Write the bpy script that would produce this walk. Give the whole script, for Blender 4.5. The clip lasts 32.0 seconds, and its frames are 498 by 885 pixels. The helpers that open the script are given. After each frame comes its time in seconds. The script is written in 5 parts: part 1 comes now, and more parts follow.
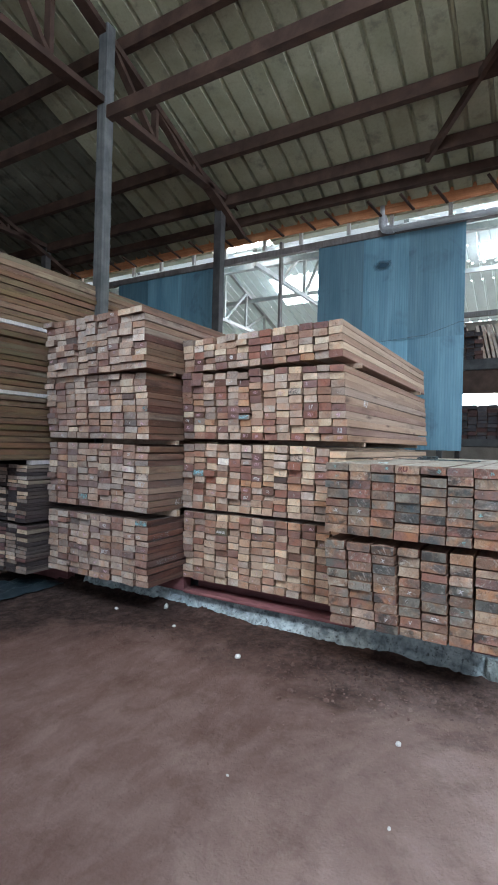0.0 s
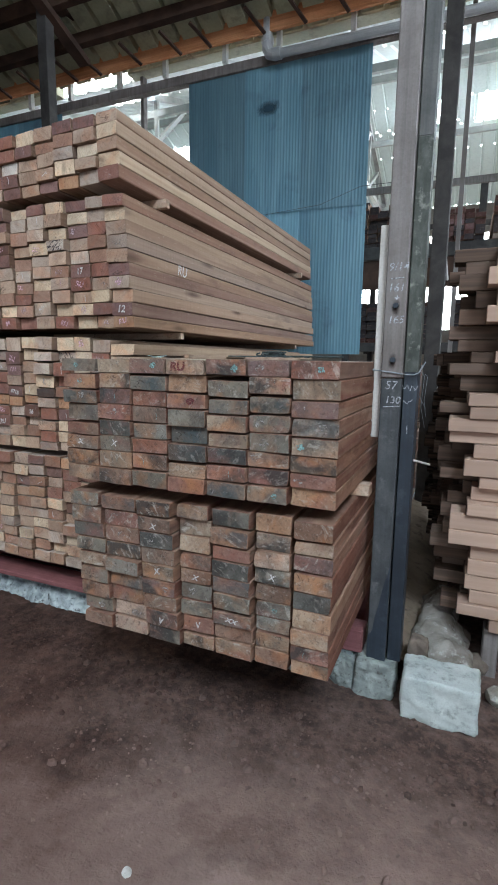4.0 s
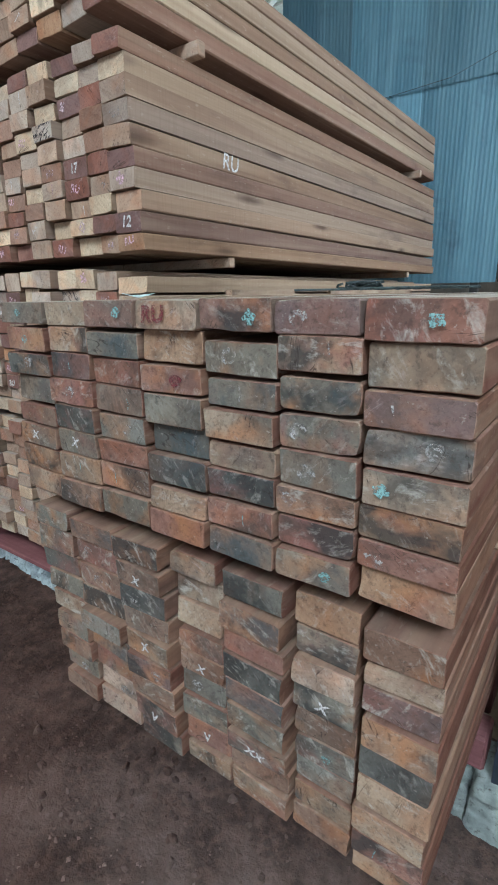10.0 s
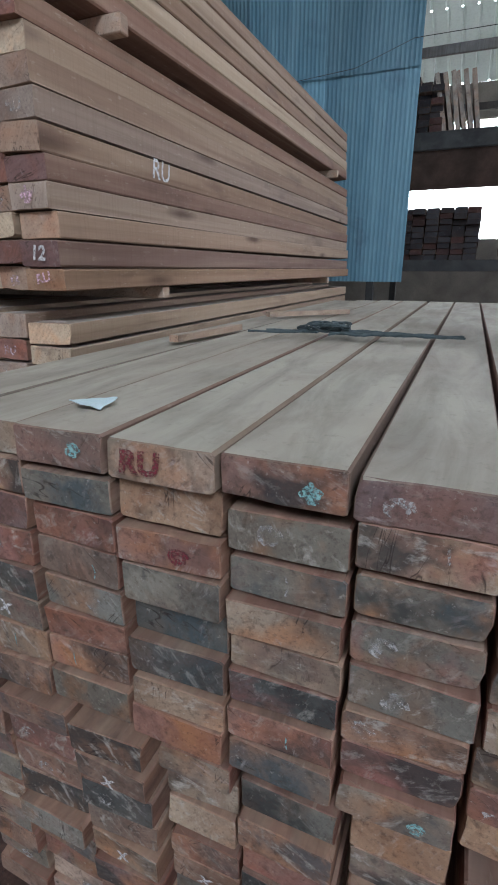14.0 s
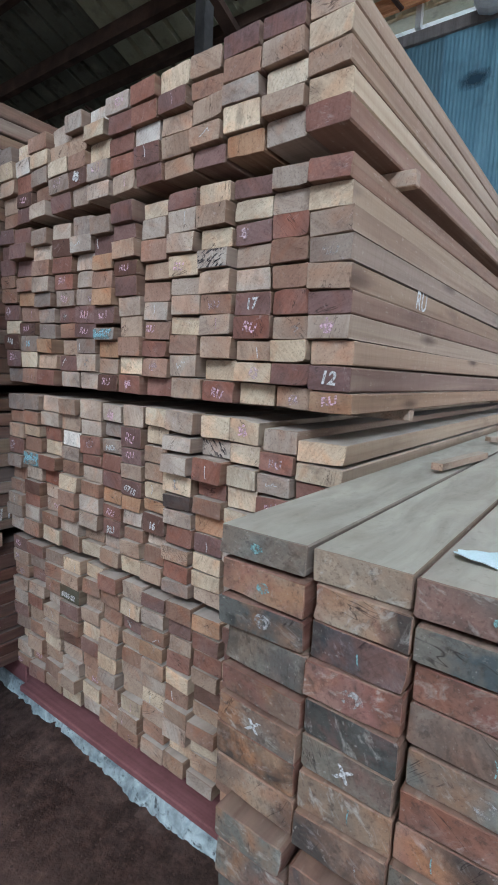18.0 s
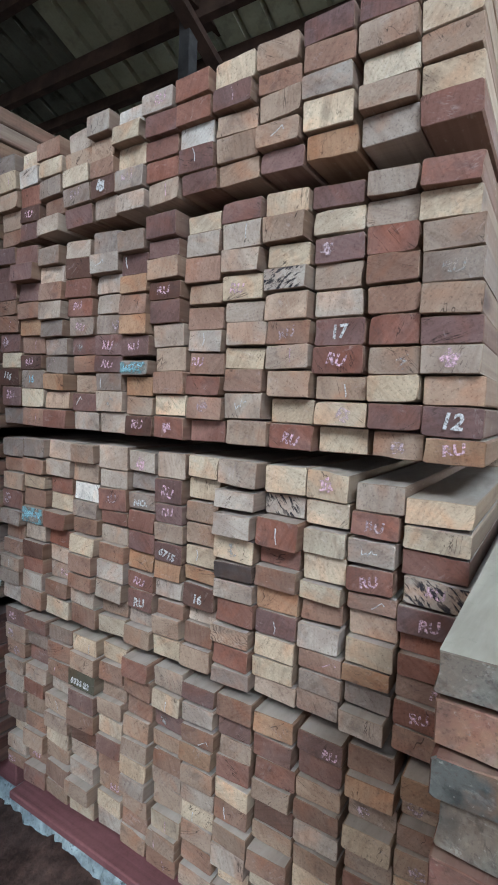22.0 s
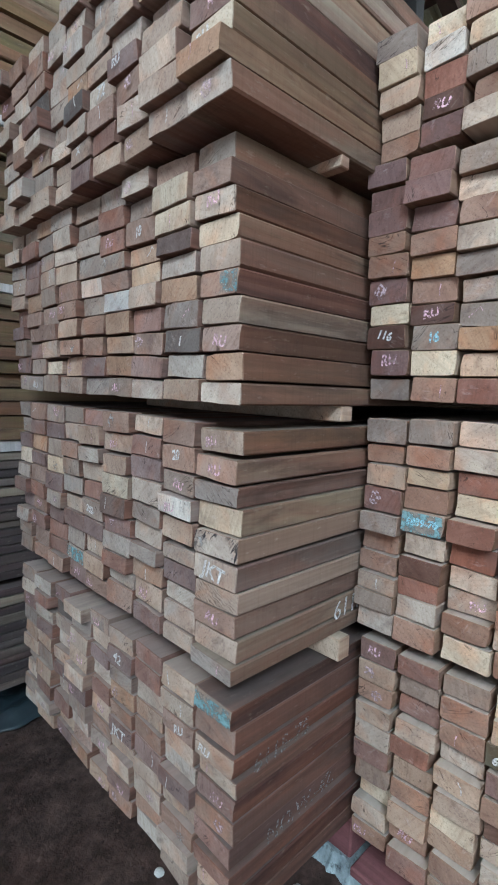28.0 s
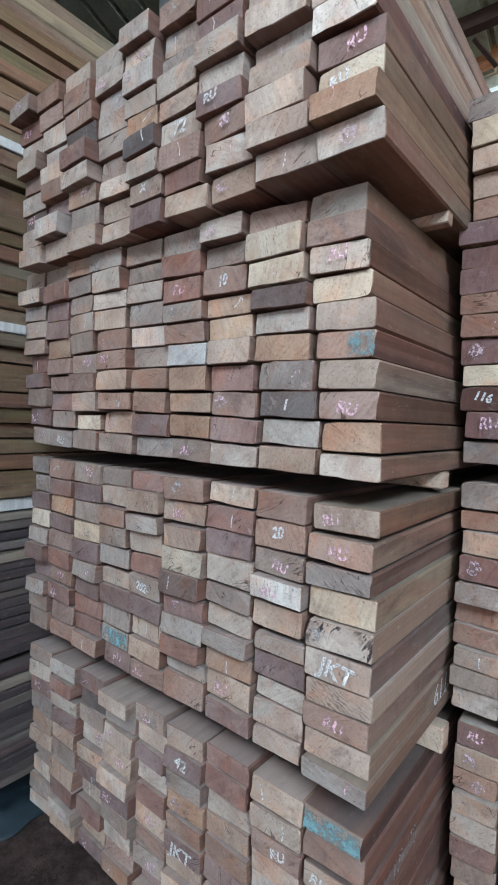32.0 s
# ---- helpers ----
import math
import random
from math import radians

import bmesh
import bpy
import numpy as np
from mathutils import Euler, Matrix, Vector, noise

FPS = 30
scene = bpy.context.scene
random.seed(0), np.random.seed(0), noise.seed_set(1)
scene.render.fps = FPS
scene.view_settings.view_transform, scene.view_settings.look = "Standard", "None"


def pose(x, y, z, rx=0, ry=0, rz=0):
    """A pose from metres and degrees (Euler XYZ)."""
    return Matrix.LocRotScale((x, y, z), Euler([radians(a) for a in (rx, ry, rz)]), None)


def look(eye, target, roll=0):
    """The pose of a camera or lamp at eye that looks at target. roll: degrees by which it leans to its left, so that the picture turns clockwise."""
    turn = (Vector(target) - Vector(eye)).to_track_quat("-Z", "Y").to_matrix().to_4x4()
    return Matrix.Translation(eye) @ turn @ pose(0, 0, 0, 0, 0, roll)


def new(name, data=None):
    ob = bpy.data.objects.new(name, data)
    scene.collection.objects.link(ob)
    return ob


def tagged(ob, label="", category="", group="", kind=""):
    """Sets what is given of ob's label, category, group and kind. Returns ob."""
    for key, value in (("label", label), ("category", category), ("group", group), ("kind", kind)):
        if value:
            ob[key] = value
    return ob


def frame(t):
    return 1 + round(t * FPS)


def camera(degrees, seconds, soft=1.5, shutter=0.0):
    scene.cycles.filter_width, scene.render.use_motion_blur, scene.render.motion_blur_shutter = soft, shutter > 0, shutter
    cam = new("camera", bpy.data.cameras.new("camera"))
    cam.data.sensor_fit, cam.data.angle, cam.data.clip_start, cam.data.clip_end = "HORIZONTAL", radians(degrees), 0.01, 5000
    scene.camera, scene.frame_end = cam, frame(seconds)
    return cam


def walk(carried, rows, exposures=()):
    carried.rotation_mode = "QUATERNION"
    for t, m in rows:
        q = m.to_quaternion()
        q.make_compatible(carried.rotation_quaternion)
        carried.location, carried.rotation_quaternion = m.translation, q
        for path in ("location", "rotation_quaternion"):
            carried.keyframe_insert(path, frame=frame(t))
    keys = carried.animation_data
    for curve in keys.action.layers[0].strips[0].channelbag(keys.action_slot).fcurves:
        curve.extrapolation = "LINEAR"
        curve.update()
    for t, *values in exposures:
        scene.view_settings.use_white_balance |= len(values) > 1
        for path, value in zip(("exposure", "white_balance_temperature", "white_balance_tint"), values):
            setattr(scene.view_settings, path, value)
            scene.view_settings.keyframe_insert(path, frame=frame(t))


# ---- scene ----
cam = camera(52.6, 32.0, soft=1.85)
METRES, EYE, TILT, LEAN, TURN = 5.9, 1.522, 0.0, 0.0, 30.3
ROWS = [
    (0.0, 0.0, 0.0, 0.0, -0.0, 0.17, -1.46),
    (0.5, 0.0119, 0.0215, -0.0036, -4.49, -0.89, -1.62),
    (1.0, 0.0228, 0.0519, -0.0056, -7.35, -2.09, -1.21),
    (1.5, 0.0455, 0.0817, -0.011, -8.88, -4.31, -0.29),
    (2.0, 0.0753, 0.108, -0.0103, -8.85, -6.28, -0.28),
    (2.5, 0.095, 0.1364, -0.0133, -8.76, -7.56, -0.91),
    (3.0, 0.117, 0.1755, -0.015, -8.72, -8.2, -0.88),
    (3.5, 0.1453, 0.2026, -0.0171, -8.05, -8.4, -0.8),
    (5.5, 0.2162, 0.3113, -0.0199, -1.74, -12.99, -0.43),
    (6.0, 0.2368, 0.3297, -0.0188, 1.76, -13.12, -0.23),
    (6.5, 0.2486, 0.3373, -0.0201, 3.83, -13.71, 0.3),
    (7.0, 0.2515, 0.3445, -0.0188, 4.11, -14.11, 0.87),
    (7.5, 0.2457, 0.3499, -0.0188, 4.03, -14.44, 1.19),
    (8.0, 0.2376, 0.3555, -0.0188, 3.99, -15.06, 1.23),
    (8.5, 0.2313, 0.3606, -0.0187, 3.98, -15.34, 1.2),
    (9.0, 0.2225, 0.3658, -0.0194, 3.99, -15.73, 1.04),
    (9.5, 0.214, 0.3684, -0.0196, 4.64, -15.92, 0.82),
    (10.0, 0.2038, 0.3701, -0.0173, 5.05, -16.31, 0.82),
    (10.5, 0.1961, 0.3728, -0.0097, 4.3, -17.3, 1.54),
    (11.0, 0.1971, 0.3843, -0.0023, 2.77, -19.82, 1.2),
    (11.5, 0.2013, 0.4025, 0.005, 0.85, -20.62, 1.18),
    (12.0, 0.2044, 0.415, 0.0094, -0.68, -20.72, 1.12),
    (12.5, 0.2025, 0.4192, 0.0106, -2.23, -20.76, 0.9),
    (13.0, 0.1912, 0.4228, 0.0128, -5.68, -20.51, 0.54),
    (13.5, 0.1809, 0.4248, 0.0134, -7.57, -19.97, 0.27),
    (15.5, 0.1446, 0.4358, 0.0187, -4.12, -14.03, -0.86),
    (16.0, 0.142, 0.4338, 0.0198, -1.61, -12.54, -0.98),
    (16.5, 0.1447, 0.4298, 0.0218, 2.61, -11.28, -1.96),
    (17.0, 0.143, 0.4299, 0.022, 5.35, -10.48, -2.68),
    (17.5, 0.1273, 0.434, 0.0229, 6.24, -9.46, -2.84),
    (18.0, 0.106, 0.44, 0.0222, 6.16, -8.24, -2.81),
    (18.5, 0.0905, 0.4468, 0.0204, 5.85, -7.85, -2.87),
    (19.0, 0.088, 0.4595, 0.0247, 5.85, -7.08, -3.63),
    (19.5, 0.0934, 0.4707, 0.0238, 6.0, -6.86, -3.88),
    (20.0, 0.0885, 0.4743, 0.0249, 5.49, -6.48, -3.77),
    (20.5, 0.0736, 0.4792, 0.0253, 3.21, -5.96, -2.73),
    (21.0, 0.0644, 0.4804, 0.0241, 1.94, -5.75, -2.55),
    (21.5, 0.0585, 0.4808, 0.0234, 1.67, -5.14, -2.37),
    (22.0, 0.0539, 0.481, 0.0237, 1.6, -4.47, -2.39),
    (22.5, 0.0494, 0.4816, 0.0236, 1.57, -3.96, -2.39),
    (23.0, 0.0424, 0.4826, 0.0232, 2.31, -3.78, -2.62),
    (23.5, 0.0319, 0.4824, 0.0223, 3.44, -3.56, -2.58),
    (24.0, 0.0181, 0.4898, 0.0223, 6.13, -3.47, -2.7),
    (24.5, -0.0004, 0.5096, 0.0229, 8.62, -2.99, -2.39),
    (25.0, -0.0147, 0.5194, 0.0234, 9.43, -2.71, -2.3),
    (25.5, -0.0346, 0.5228, 0.0235, 9.5, -2.69, -2.4),
    (26.0, -0.0502, 0.5226, 0.022, 9.59, -2.71, -2.49),
    (26.5, -0.061, 0.5222, 0.0188, 11.13, -2.76, -2.69),
    (28.5, -0.1041, 0.5517, 0.0078, 15.98, -7.3, -1.91),
    (29.0, -0.1164, 0.5618, 0.0087, 16.05, -7.97, -1.9),
    (29.5, -0.1359, 0.5617, 0.0091, 14.89, -8.13, -1.82),
    (30.0, -0.152, 0.5592, 0.0076, 11.1, -8.04, -1.88),
    (30.5, -0.1571, 0.5548, 0.0109, 8.76, -7.87, -2.08),
    (31.0, -0.1587, 0.553, 0.0151, 8.05, -6.39, -2.11),
    (31.5, -0.16, 0.5534, 0.0177, 8.06, -4.46, -2.08),
    (32.0, -0.1612, 0.5526, 0.0209, 8.1, -2.62, -2.2),
]
EXPOSURES = ((0.0, 0.42, 6200, 9), (1.0, 0.02, 6250, 9), (3.0, 0.08, 6420, 8), (6.0, 0.22, 6330, 7), (8.0, 0.3, 6300, 5), (10.5, 0.28, 6220, 3), (12.0, -0.18, 6480, 11), (13.0, -0.25, 6400, 13), (16.0, -0.16, 6000, 7), (18.0, 0.17, 5980, 7), (20.0, 0.26, 5980, 6), (24.0, 0.36, 5940, 4), (26.0, 0.55, 5900, 3), (29.0, 0.75, 6000, 2), (31.0, 0.83, 5950, 3), (32.0, 0.85, 5900, 4))
walk(cam, [(t, pose(0, 0, EYE, TILT, LEAN, TURN) @ pose(METRES * x, METRES * y, METRES * z, 90 + pitch, roll, yaw)) for t, x, y, z, yaw, pitch, roll in ROWS],
     exposures=EXPOSURES)
def z_roof(y):
    """Underside of the main roof."""
    return 7.88 - 0.38 * abs(y)


# ---- world, sun, exposure ----
world = bpy.data.worlds.new("sky")
scene.world = world
world.use_nodes = True
wn = world.node_tree.nodes
wl = world.node_tree.links
sky = wn.new("ShaderNodeTexSky")
sky.sky_type = "NISHITA"
sky.sun_disc = False
sky.sun_elevation = radians(48)
sky.sun_rotation = radians(200)
sky.dust_density = 4.0
wn["Background"].inputs["Strength"].default_value = 0.1
wl.new(sky.outputs["Color"], wn["Background"].inputs["Color"])

sun = new("sun", bpy.data.lights.new("sun", "SUN"))
sun.data.energy, sun.data.angle, sun.data.color = 1.2, radians(12), (1.0, 0.96, 0.9)
sun.matrix_world = look((0, 0, 0), (math.sin(radians(200)) * -1, -math.cos(radians(200)), -1.1))


def opening_light(name, eye, target, wide, high, watts, color):
    data = bpy.data.lights.new(name, "AREA")
    data.shape, data.size, data.size_y, data.energy, data.color = "RECTANGLE", wide, high, watts, color
    ob = new(name, data)
    ob.matrix_world = look(eye, target)
    return ob


COOL = (0.83, 0.96, 1.1)
opening_light("gate_daylight", (1.0, -7.4, 2.2), (-0.4, 3.0, 1.5), 6.0, 4.2, 135, COOL)
# unseen opening added in the east wall to brighten the stacks' east sides
opening_light("side_gate_daylight", (8.8, 7.4, 2.8), (-1.0, 6.0, 1.8), 4.0, 3.4, 560, COOL)
# light strips in the south slope: x, x, watts
SKYLIGHTS = ((-9.4, -7.6, 3), (-5.2, -3.4, 8), (-1.0, 0.8, 170), (2.0, 3.8, 715))
for xa, xb, watts in SKYLIGHTS:
    opening_light("roof_light_daylight", ((xa + xb) / 2, -2.1, 6.98), ((xa + xb) / 2 - 1.0, 2.4, 0.5), 1.7, 3.2, watts, COOL)
# daylight through the open strips of the roof behind: x, x, y, y, watts
BACK_LIGHTS = ((-5.5, -4.5, 8.6, 9.2, 25), (-6.55, -5.15, 12.05, 13.2, 60), (-1.3, -0.6, 12.0, 12.5, 70), (0.0, 3.4, 12.0, 12.6, 420))


def z_back(y):
    """Underside of the roof of the bay behind."""
    return 6.3 - (0.377 if y < 11.2 else 0.351) * abs(y - 11.2)


for xa, xb, ya, yb, watts in BACK_LIGHTS:
    opening_light("back_roof_daylight", ((xa + xb) / 2, (ya + yb) / 2, z_back((ya + yb) / 2) + 0.02), ((xa + xb) / 2 - 1.2, 4.0, 1.2), xb - xa, yb - ya, watts, COOL)


# ---- materials ----
def material(name, rough=0.8, metal=0.0):
    m = bpy.data.materials.new(name)
    m.use_nodes = True
    b = m.node_tree.nodes["Principled BSDF"]
    b.inputs["Roughness"].default_value = rough
    b.inputs["Metallic"].default_value = metal
    b.inputs["Specular IOR Level"].default_value = 0.5 if rough < 0.7 else 0.12
    return m


class Net:
    """Short words for wiring one node material."""

    def __init__(self, m):
        self.t = m.node_tree
        self.out = self.t.nodes["Principled BSDF"]

    def node(self, kind, **values):
        n = self.t.nodes.new(kind)
        for key, v in values.items():
            if key == "op":
                n.operation = v
        return n

    def put(self, socket, value):
        if isinstance(value, (int, float)):
            socket.default_value = value
        elif isinstance(value, tuple):
            socket.default_value = (*value, 1.0)[: len(socket.default_value)]
        else:
            self.t.links.new(value, socket)

    def math(self, op, a, b=0.0, clamp=False):
        n = self.t.nodes.new("ShaderNodeMath")
        n.operation, n.use_clamp = op, clamp
        self.put(n.inputs[0], a)
        self.put(n.inputs[1], b)
        if op == "MULTIPLY_ADD":
            n.inputs[2].default_value = -b / 2
        return n.outputs[0]

    def mix(self, f, a, b, kind="MIX"):
        n = self.t.nodes.new("ShaderNodeMix")
        n.data_type, n.blend_type = "RGBA", kind
        self.put(n.inputs[0], f)
        self.put(n.inputs[6], a)
        self.put(n.inputs[7], b)
        return n.outputs[2]

    def noise(self, vec, scale, detail=3.0, rough=0.55, warp=0.0):
        n = self.t.nodes.new("ShaderNodeTexNoise")
        self.put(n.inputs["Vector"], vec)
        self.put(n.inputs["Scale"], scale)
        self.put(n.inputs["Detail"], detail)
        self.put(n.inputs["Roughness"], rough)
        self.put(n.inputs["Distortion"], warp)
        return n.outputs["Fac"]

    def wave(self, vec, scale, warp, kind="BANDS", axis="X", detail=2.0):
        n = self.t.nodes.new("ShaderNodeTexWave")
        n.wave_type = kind
        if kind == "BANDS":
            n.bands_direction = axis
        else:
            n.rings_direction = axis
        self.put(n.inputs["Vector"], vec)
        self.put(n.inputs["Scale"], scale)
        self.put(n.inputs["Distortion"], warp)
        self.put(n.inputs["Detail"], detail)
        self.put(n.inputs["Detail Scale"], 1.5)
        return n.outputs["Fac"]

    def ramp(self, f, lo, hi, a=0.0, b=1.0):
        n = self.t.nodes.new("ShaderNodeMapRange")
        n.clamp = True
        self.put(n.inputs[0], f)
        self.put(n.inputs[1], lo)
        self.put(n.inputs[2], hi)
        self.put(n.inputs[3], a)
        self.put(n.inputs[4], b)
        return n.outputs[0]

    def place(self, vec, scale, offset=None):
        n = self.t.nodes.new("ShaderNodeVectorMath")
        n.operation = "MULTIPLY_ADD"
        self.put(n.inputs[0], vec)
        n.inputs[1].default_value = scale
        if offset is not None:
            self.t.links.new(offset, n.inputs[2])
        return n.outputs[0]

    def coords(self):
        """Object coordinates, shifted for each object, and the object's normal and colour."""
        tc = self.t.nodes.new("ShaderNodeTexCoord")
        oi = self.t.nodes.new("ShaderNodeObjectInfo")
        self.random, self.tint = oi.outputs["Random"], oi.outputs["Color"]
        c = self.t.nodes.new("ShaderNodeCombineXYZ")
        for i, k in enumerate((37.0, 61.0, 23.0)):
            self.t.links.new(self.math("MULTIPLY", oi.outputs["Random"], k), c.inputs[i])
        self.shift = c.outputs[0]
        self.plain = tc.outputs["Object"]
        self.obj = self.place(tc.outputs["Object"], (1, 1, 1), self.shift)
        s = self.t.nodes.new("ShaderNodeSeparateXYZ")
        self.t.links.new(tc.outputs["Normal"], s.inputs[0])
        self.normal = s.outputs
        return self.obj

    def bump(self, height, strength, distance=0.002):
        n = self.t.nodes.new("ShaderNodeBump")
        n.inputs["Strength"].default_value = strength
        n.inputs["Distance"].default_value = distance
        self.t.links.new(height, n.inputs["Height"])
        self.t.links.new(n.outputs[0], self.out.inputs["Normal"])

    def color(self, c):
        self.put(self.out.inputs["Base Color"], c)

    def gloss(self, r):
        self.put(self.out.inputs["Roughness"], r)


def sawn_timber(name, side_tone, side_mix, stain, dust_tone, dust, figure=""):
    """Sawn boards lying along y: end grain on the cut faces, long grain on the rest, the colour from each board.
    figure: "rings" for heartwood with dark growth rings, "streaks" for black-streaked wood."""
    m = material(name, 0.85)
    n = Net(m)
    v = n.coords()
    cut = n.ramp(n.math("ABSOLUTE", n.normal[1]), 0.6, 0.8)
    # cut faces: soft tone changes, slanting grain, splits and rubbed chalk
    core = n.t.nodes.new("ShaderNodeCombineXYZ")
    n.put(core.inputs[0], n.math("MULTIPLY_ADD", n.math("FRACT", n.math("MULTIPLY", n.random, 17.3)), 0.4))
    n.put(core.inputs[2], n.math("MULTIPLY_ADD", n.math("FRACT", n.math("MULTIPLY", n.random, 41.7)), 0.3))
    rings = n.wave(n.place(n.plain, (1.0, 0.0, 1.2), core.outputs[0]), 26, 5.0, "RINGS", "Y", 4.0)
    tilt = n.t.nodes.new("ShaderNodeVectorRotate")
    tilt.rotation_type = "Y_AXIS"
    n.put(tilt.inputs["Vector"], v)
    n.put(tilt.inputs["Angle"], n.math("ADD", n.math("MULTIPLY", n.random, 2.6), -1.3))
    saw = n.noise(n.place(tilt.outputs[0], (85, 0.0, 7)), 1.0, 4, 0.6, 0.6)
    blot = n.noise(v, 15, 5, 0.62, 0.5)
    broad = n.noise(v, 9, 2, 0.5, 0.3)
    fine = n.noise(v, 190, 3, 0.65)
    end = n.mix(n.ramp(broad, 0.36, 0.62, 0.0, 0.6), n.tint, n.mix(1.0, n.tint, (0.6, 0.52, 0.5), "MULTIPLY"))
    end = n.mix(n.ramp(n.noise(v, 11, 3, 0.5, 0.6), 0.5, 0.68, 0.0, 0.55), end, n.mix(1.0, end, (1.18, 0.86, 0.7), "MULTIPLY"))
    ringed = n.math("MULTIPLY", n.ramp(n.math("FRACT", n.math("MULTIPLY", n.random, 29.1)), 0.55, 0.95, 0.0, 0.2), n.ramp(n.noise(v, 20, 2), 0.4, 0.65))
    end = n.mix(n.math("MULTIPLY", n.ramp(rings, 0.35, 0.9), ringed), end, n.mix(1.0, end, (0.5, 0.38, 0.34), "MULTIPLY"))
    if figure == "rings":
        bold = n.wave(n.place(n.plain, (1.0, 0.0, 1.5), core.outputs[0]), 26, 11.0, "RINGS", "Y", 4.0)
        end = n.mix(n.math("MULTIPLY", n.ramp(bold, 0.62, 0.8), n.ramp(n.noise(v, 14, 3), 0.4, 0.6, 0.0, 0.7)), end, (0.075, 0.042, 0.032))
    if figure == "streaks":
        band = n.noise(n.place(tilt.outputs[0], (26, 0.0, 95)), 1.0, 4, 0.65, 0.5)
        end = n.mix(n.math("MULTIPLY", n.ramp(band, 0.5, 0.56), n.ramp(n.noise(v, 11, 2), 0.38, 0.5)), end, (0.035, 0.03, 0.034))
    end = n.mix(n.ramp(saw, 0.48, 0.7, 0.0, 0.4), end, n.mix(1.0, end, (0.62, 0.53, 0.5), "MULTIPLY"))
    end = n.mix(n.ramp(saw, 0.46, 0.3, 0.0, 0.3), end, n.mix(1.0, end, (1.25, 1.22, 1.2), "MULTIPLY"))
    end = n.mix(n.ramp(blot, 0.57, 0.7, 0.0, 0.4), end, (0.075, 0.055, 0.055) if stain < 0.3 else (0.022, 0.022, 0.023))
    if stain > 0.3:
        own = lambda k, lo, hi: n.ramp(n.math("FRACT", n.math("MULTIPLY", n.random, k)), lo, hi)

        def stained(mask, lo, hi, amount, col, share):
            return n.mix(n.math("MULTIPLY", n.ramp(mask, lo, hi, 0.0, amount), share), end, col)

        end = n.mix(n.ramp(n.noise(v, 6, 3, 0.55, 0.5), 0.4, 0.66, 0.0, 0.5), end, n.mix(1.0, end, (0.5, 0.46, 0.44), "MULTIPLY"))
        end = stained(n.noise(v, 8, 4, 0.55, 0.4), 0.4, 0.62, 0.6, (0.14, 0.135, 0.118), own(13.7, 0.3, 0.8))
        end = stained(n.noise(v, 11, 4, 0.55, 0.3), 0.46, 0.66, 0.7, (0.37, 0.17, 0.08), own(7.9, 0.3, 0.85))
        end = stained(n.noise(v, 10, 4, 0.6, 0.4), 0.48, 0.66, 0.55, (0.26, 0.1, 0.085), own(37.7, 0.5, 0.9))
        end = stained(n.noise(v, 7, 4, 0.6, 0.6), 0.46, 0.6, 0.85, (0.04, 0.04, 0.039), own(23.9, 0.25, 0.7))
        end = stained(n.noise(v, 9, 4, 0.6, 0.5), 0.52, 0.64, 0.7, (0.05, 0.072, 0.082), own(5.3, 0.7, 0.95))
        # pale scuffs and specks, black grit and tar
        end = stained(n.noise(n.place(tilt.outputs[0], (22, 0.0, 44)), 1.0, 5, 0.68, 0.5), 0.54, 0.67, 0.62, (0.46, 0.43, 0.38), own(31.1, 0.0, 0.8))
        end = n.mix(n.ramp(n.noise(v, 110, 3, 0.65), 0.64, 0.72, 0.0, 0.35), end, (0.46, 0.42, 0.37))
        end = n.mix(n.ramp(n.noise(v, 60, 4, 0.65, 0.3), 0.56, 0.68, 0.0, 0.45), end, (0.035, 0.03, 0.027))
    # splits along the grain
    seam = n.noise(n.place(tilt.outputs[0], (14, 0.0, 3.0)), 1.0, 4, 0.6, 0.8)
    split = n.ramp(n.math("ABSOLUTE", n.math("ADD", seam, -0.47)), 0.0, 0.007, 1.0, 0.0)
    split = n.math("MULTIPLY", split, n.ramp(n.noise(v, 13, 2), 0.52, 0.6, 0.0, 0.85))
    end = n.mix(split, end, (0.03, 0.02, 0.018))
    # rubbed chalk and dust
    rub = n.math("MULTIPLY", n.ramp(n.noise(n.place(tilt.outputs[0], (30, 0.0, 110)), 1.0, 4, 0.7, 0.5), 0.52, 0.7), n.ramp(n.noise(v, 19, 2, 0.5), 0.55, 0.7, 0.0, 0.32))
    end = n.mix(rub, end, (0.62, 0.54, 0.53))
    end = n.mix(n.ramp(fine, 0.56, 0.7, 0.0, 0.55), end, n.mix(1.0, end, (1.35, 1.32, 1.3), "MULTIPLY"))
    end = n.mix(n.ramp(fine, 0.43, 0.3, 0.0, 0.5), end, (0.09, 0.055, 0.046))
    end = n.mix(n.ramp(n.noise(v, 48, 5, 0.7, 0.4), 0.55, 0.68, 0.0, 0.4), end, n.mix(1.0, end, (0.5, 0.42, 0.4), "MULTIPLY"))
    # long faces
    grain = n.noise(n.place(v, (60, 1.2, 60)), 1.0, 5, 0.62, 0.4)
    streak = n.noise(n.place(v, (16, 0.6, 16)), 1.0, 3, 0.5, 0.9)
    side = n.mix(n.ramp(n.math("FRACT", n.math("MULTIPLY", n.random, 11.9)), 0.0, 1.0, side_mix - 0.25, min(1.0, side_mix + 0.2)), n.tint, side_tone)
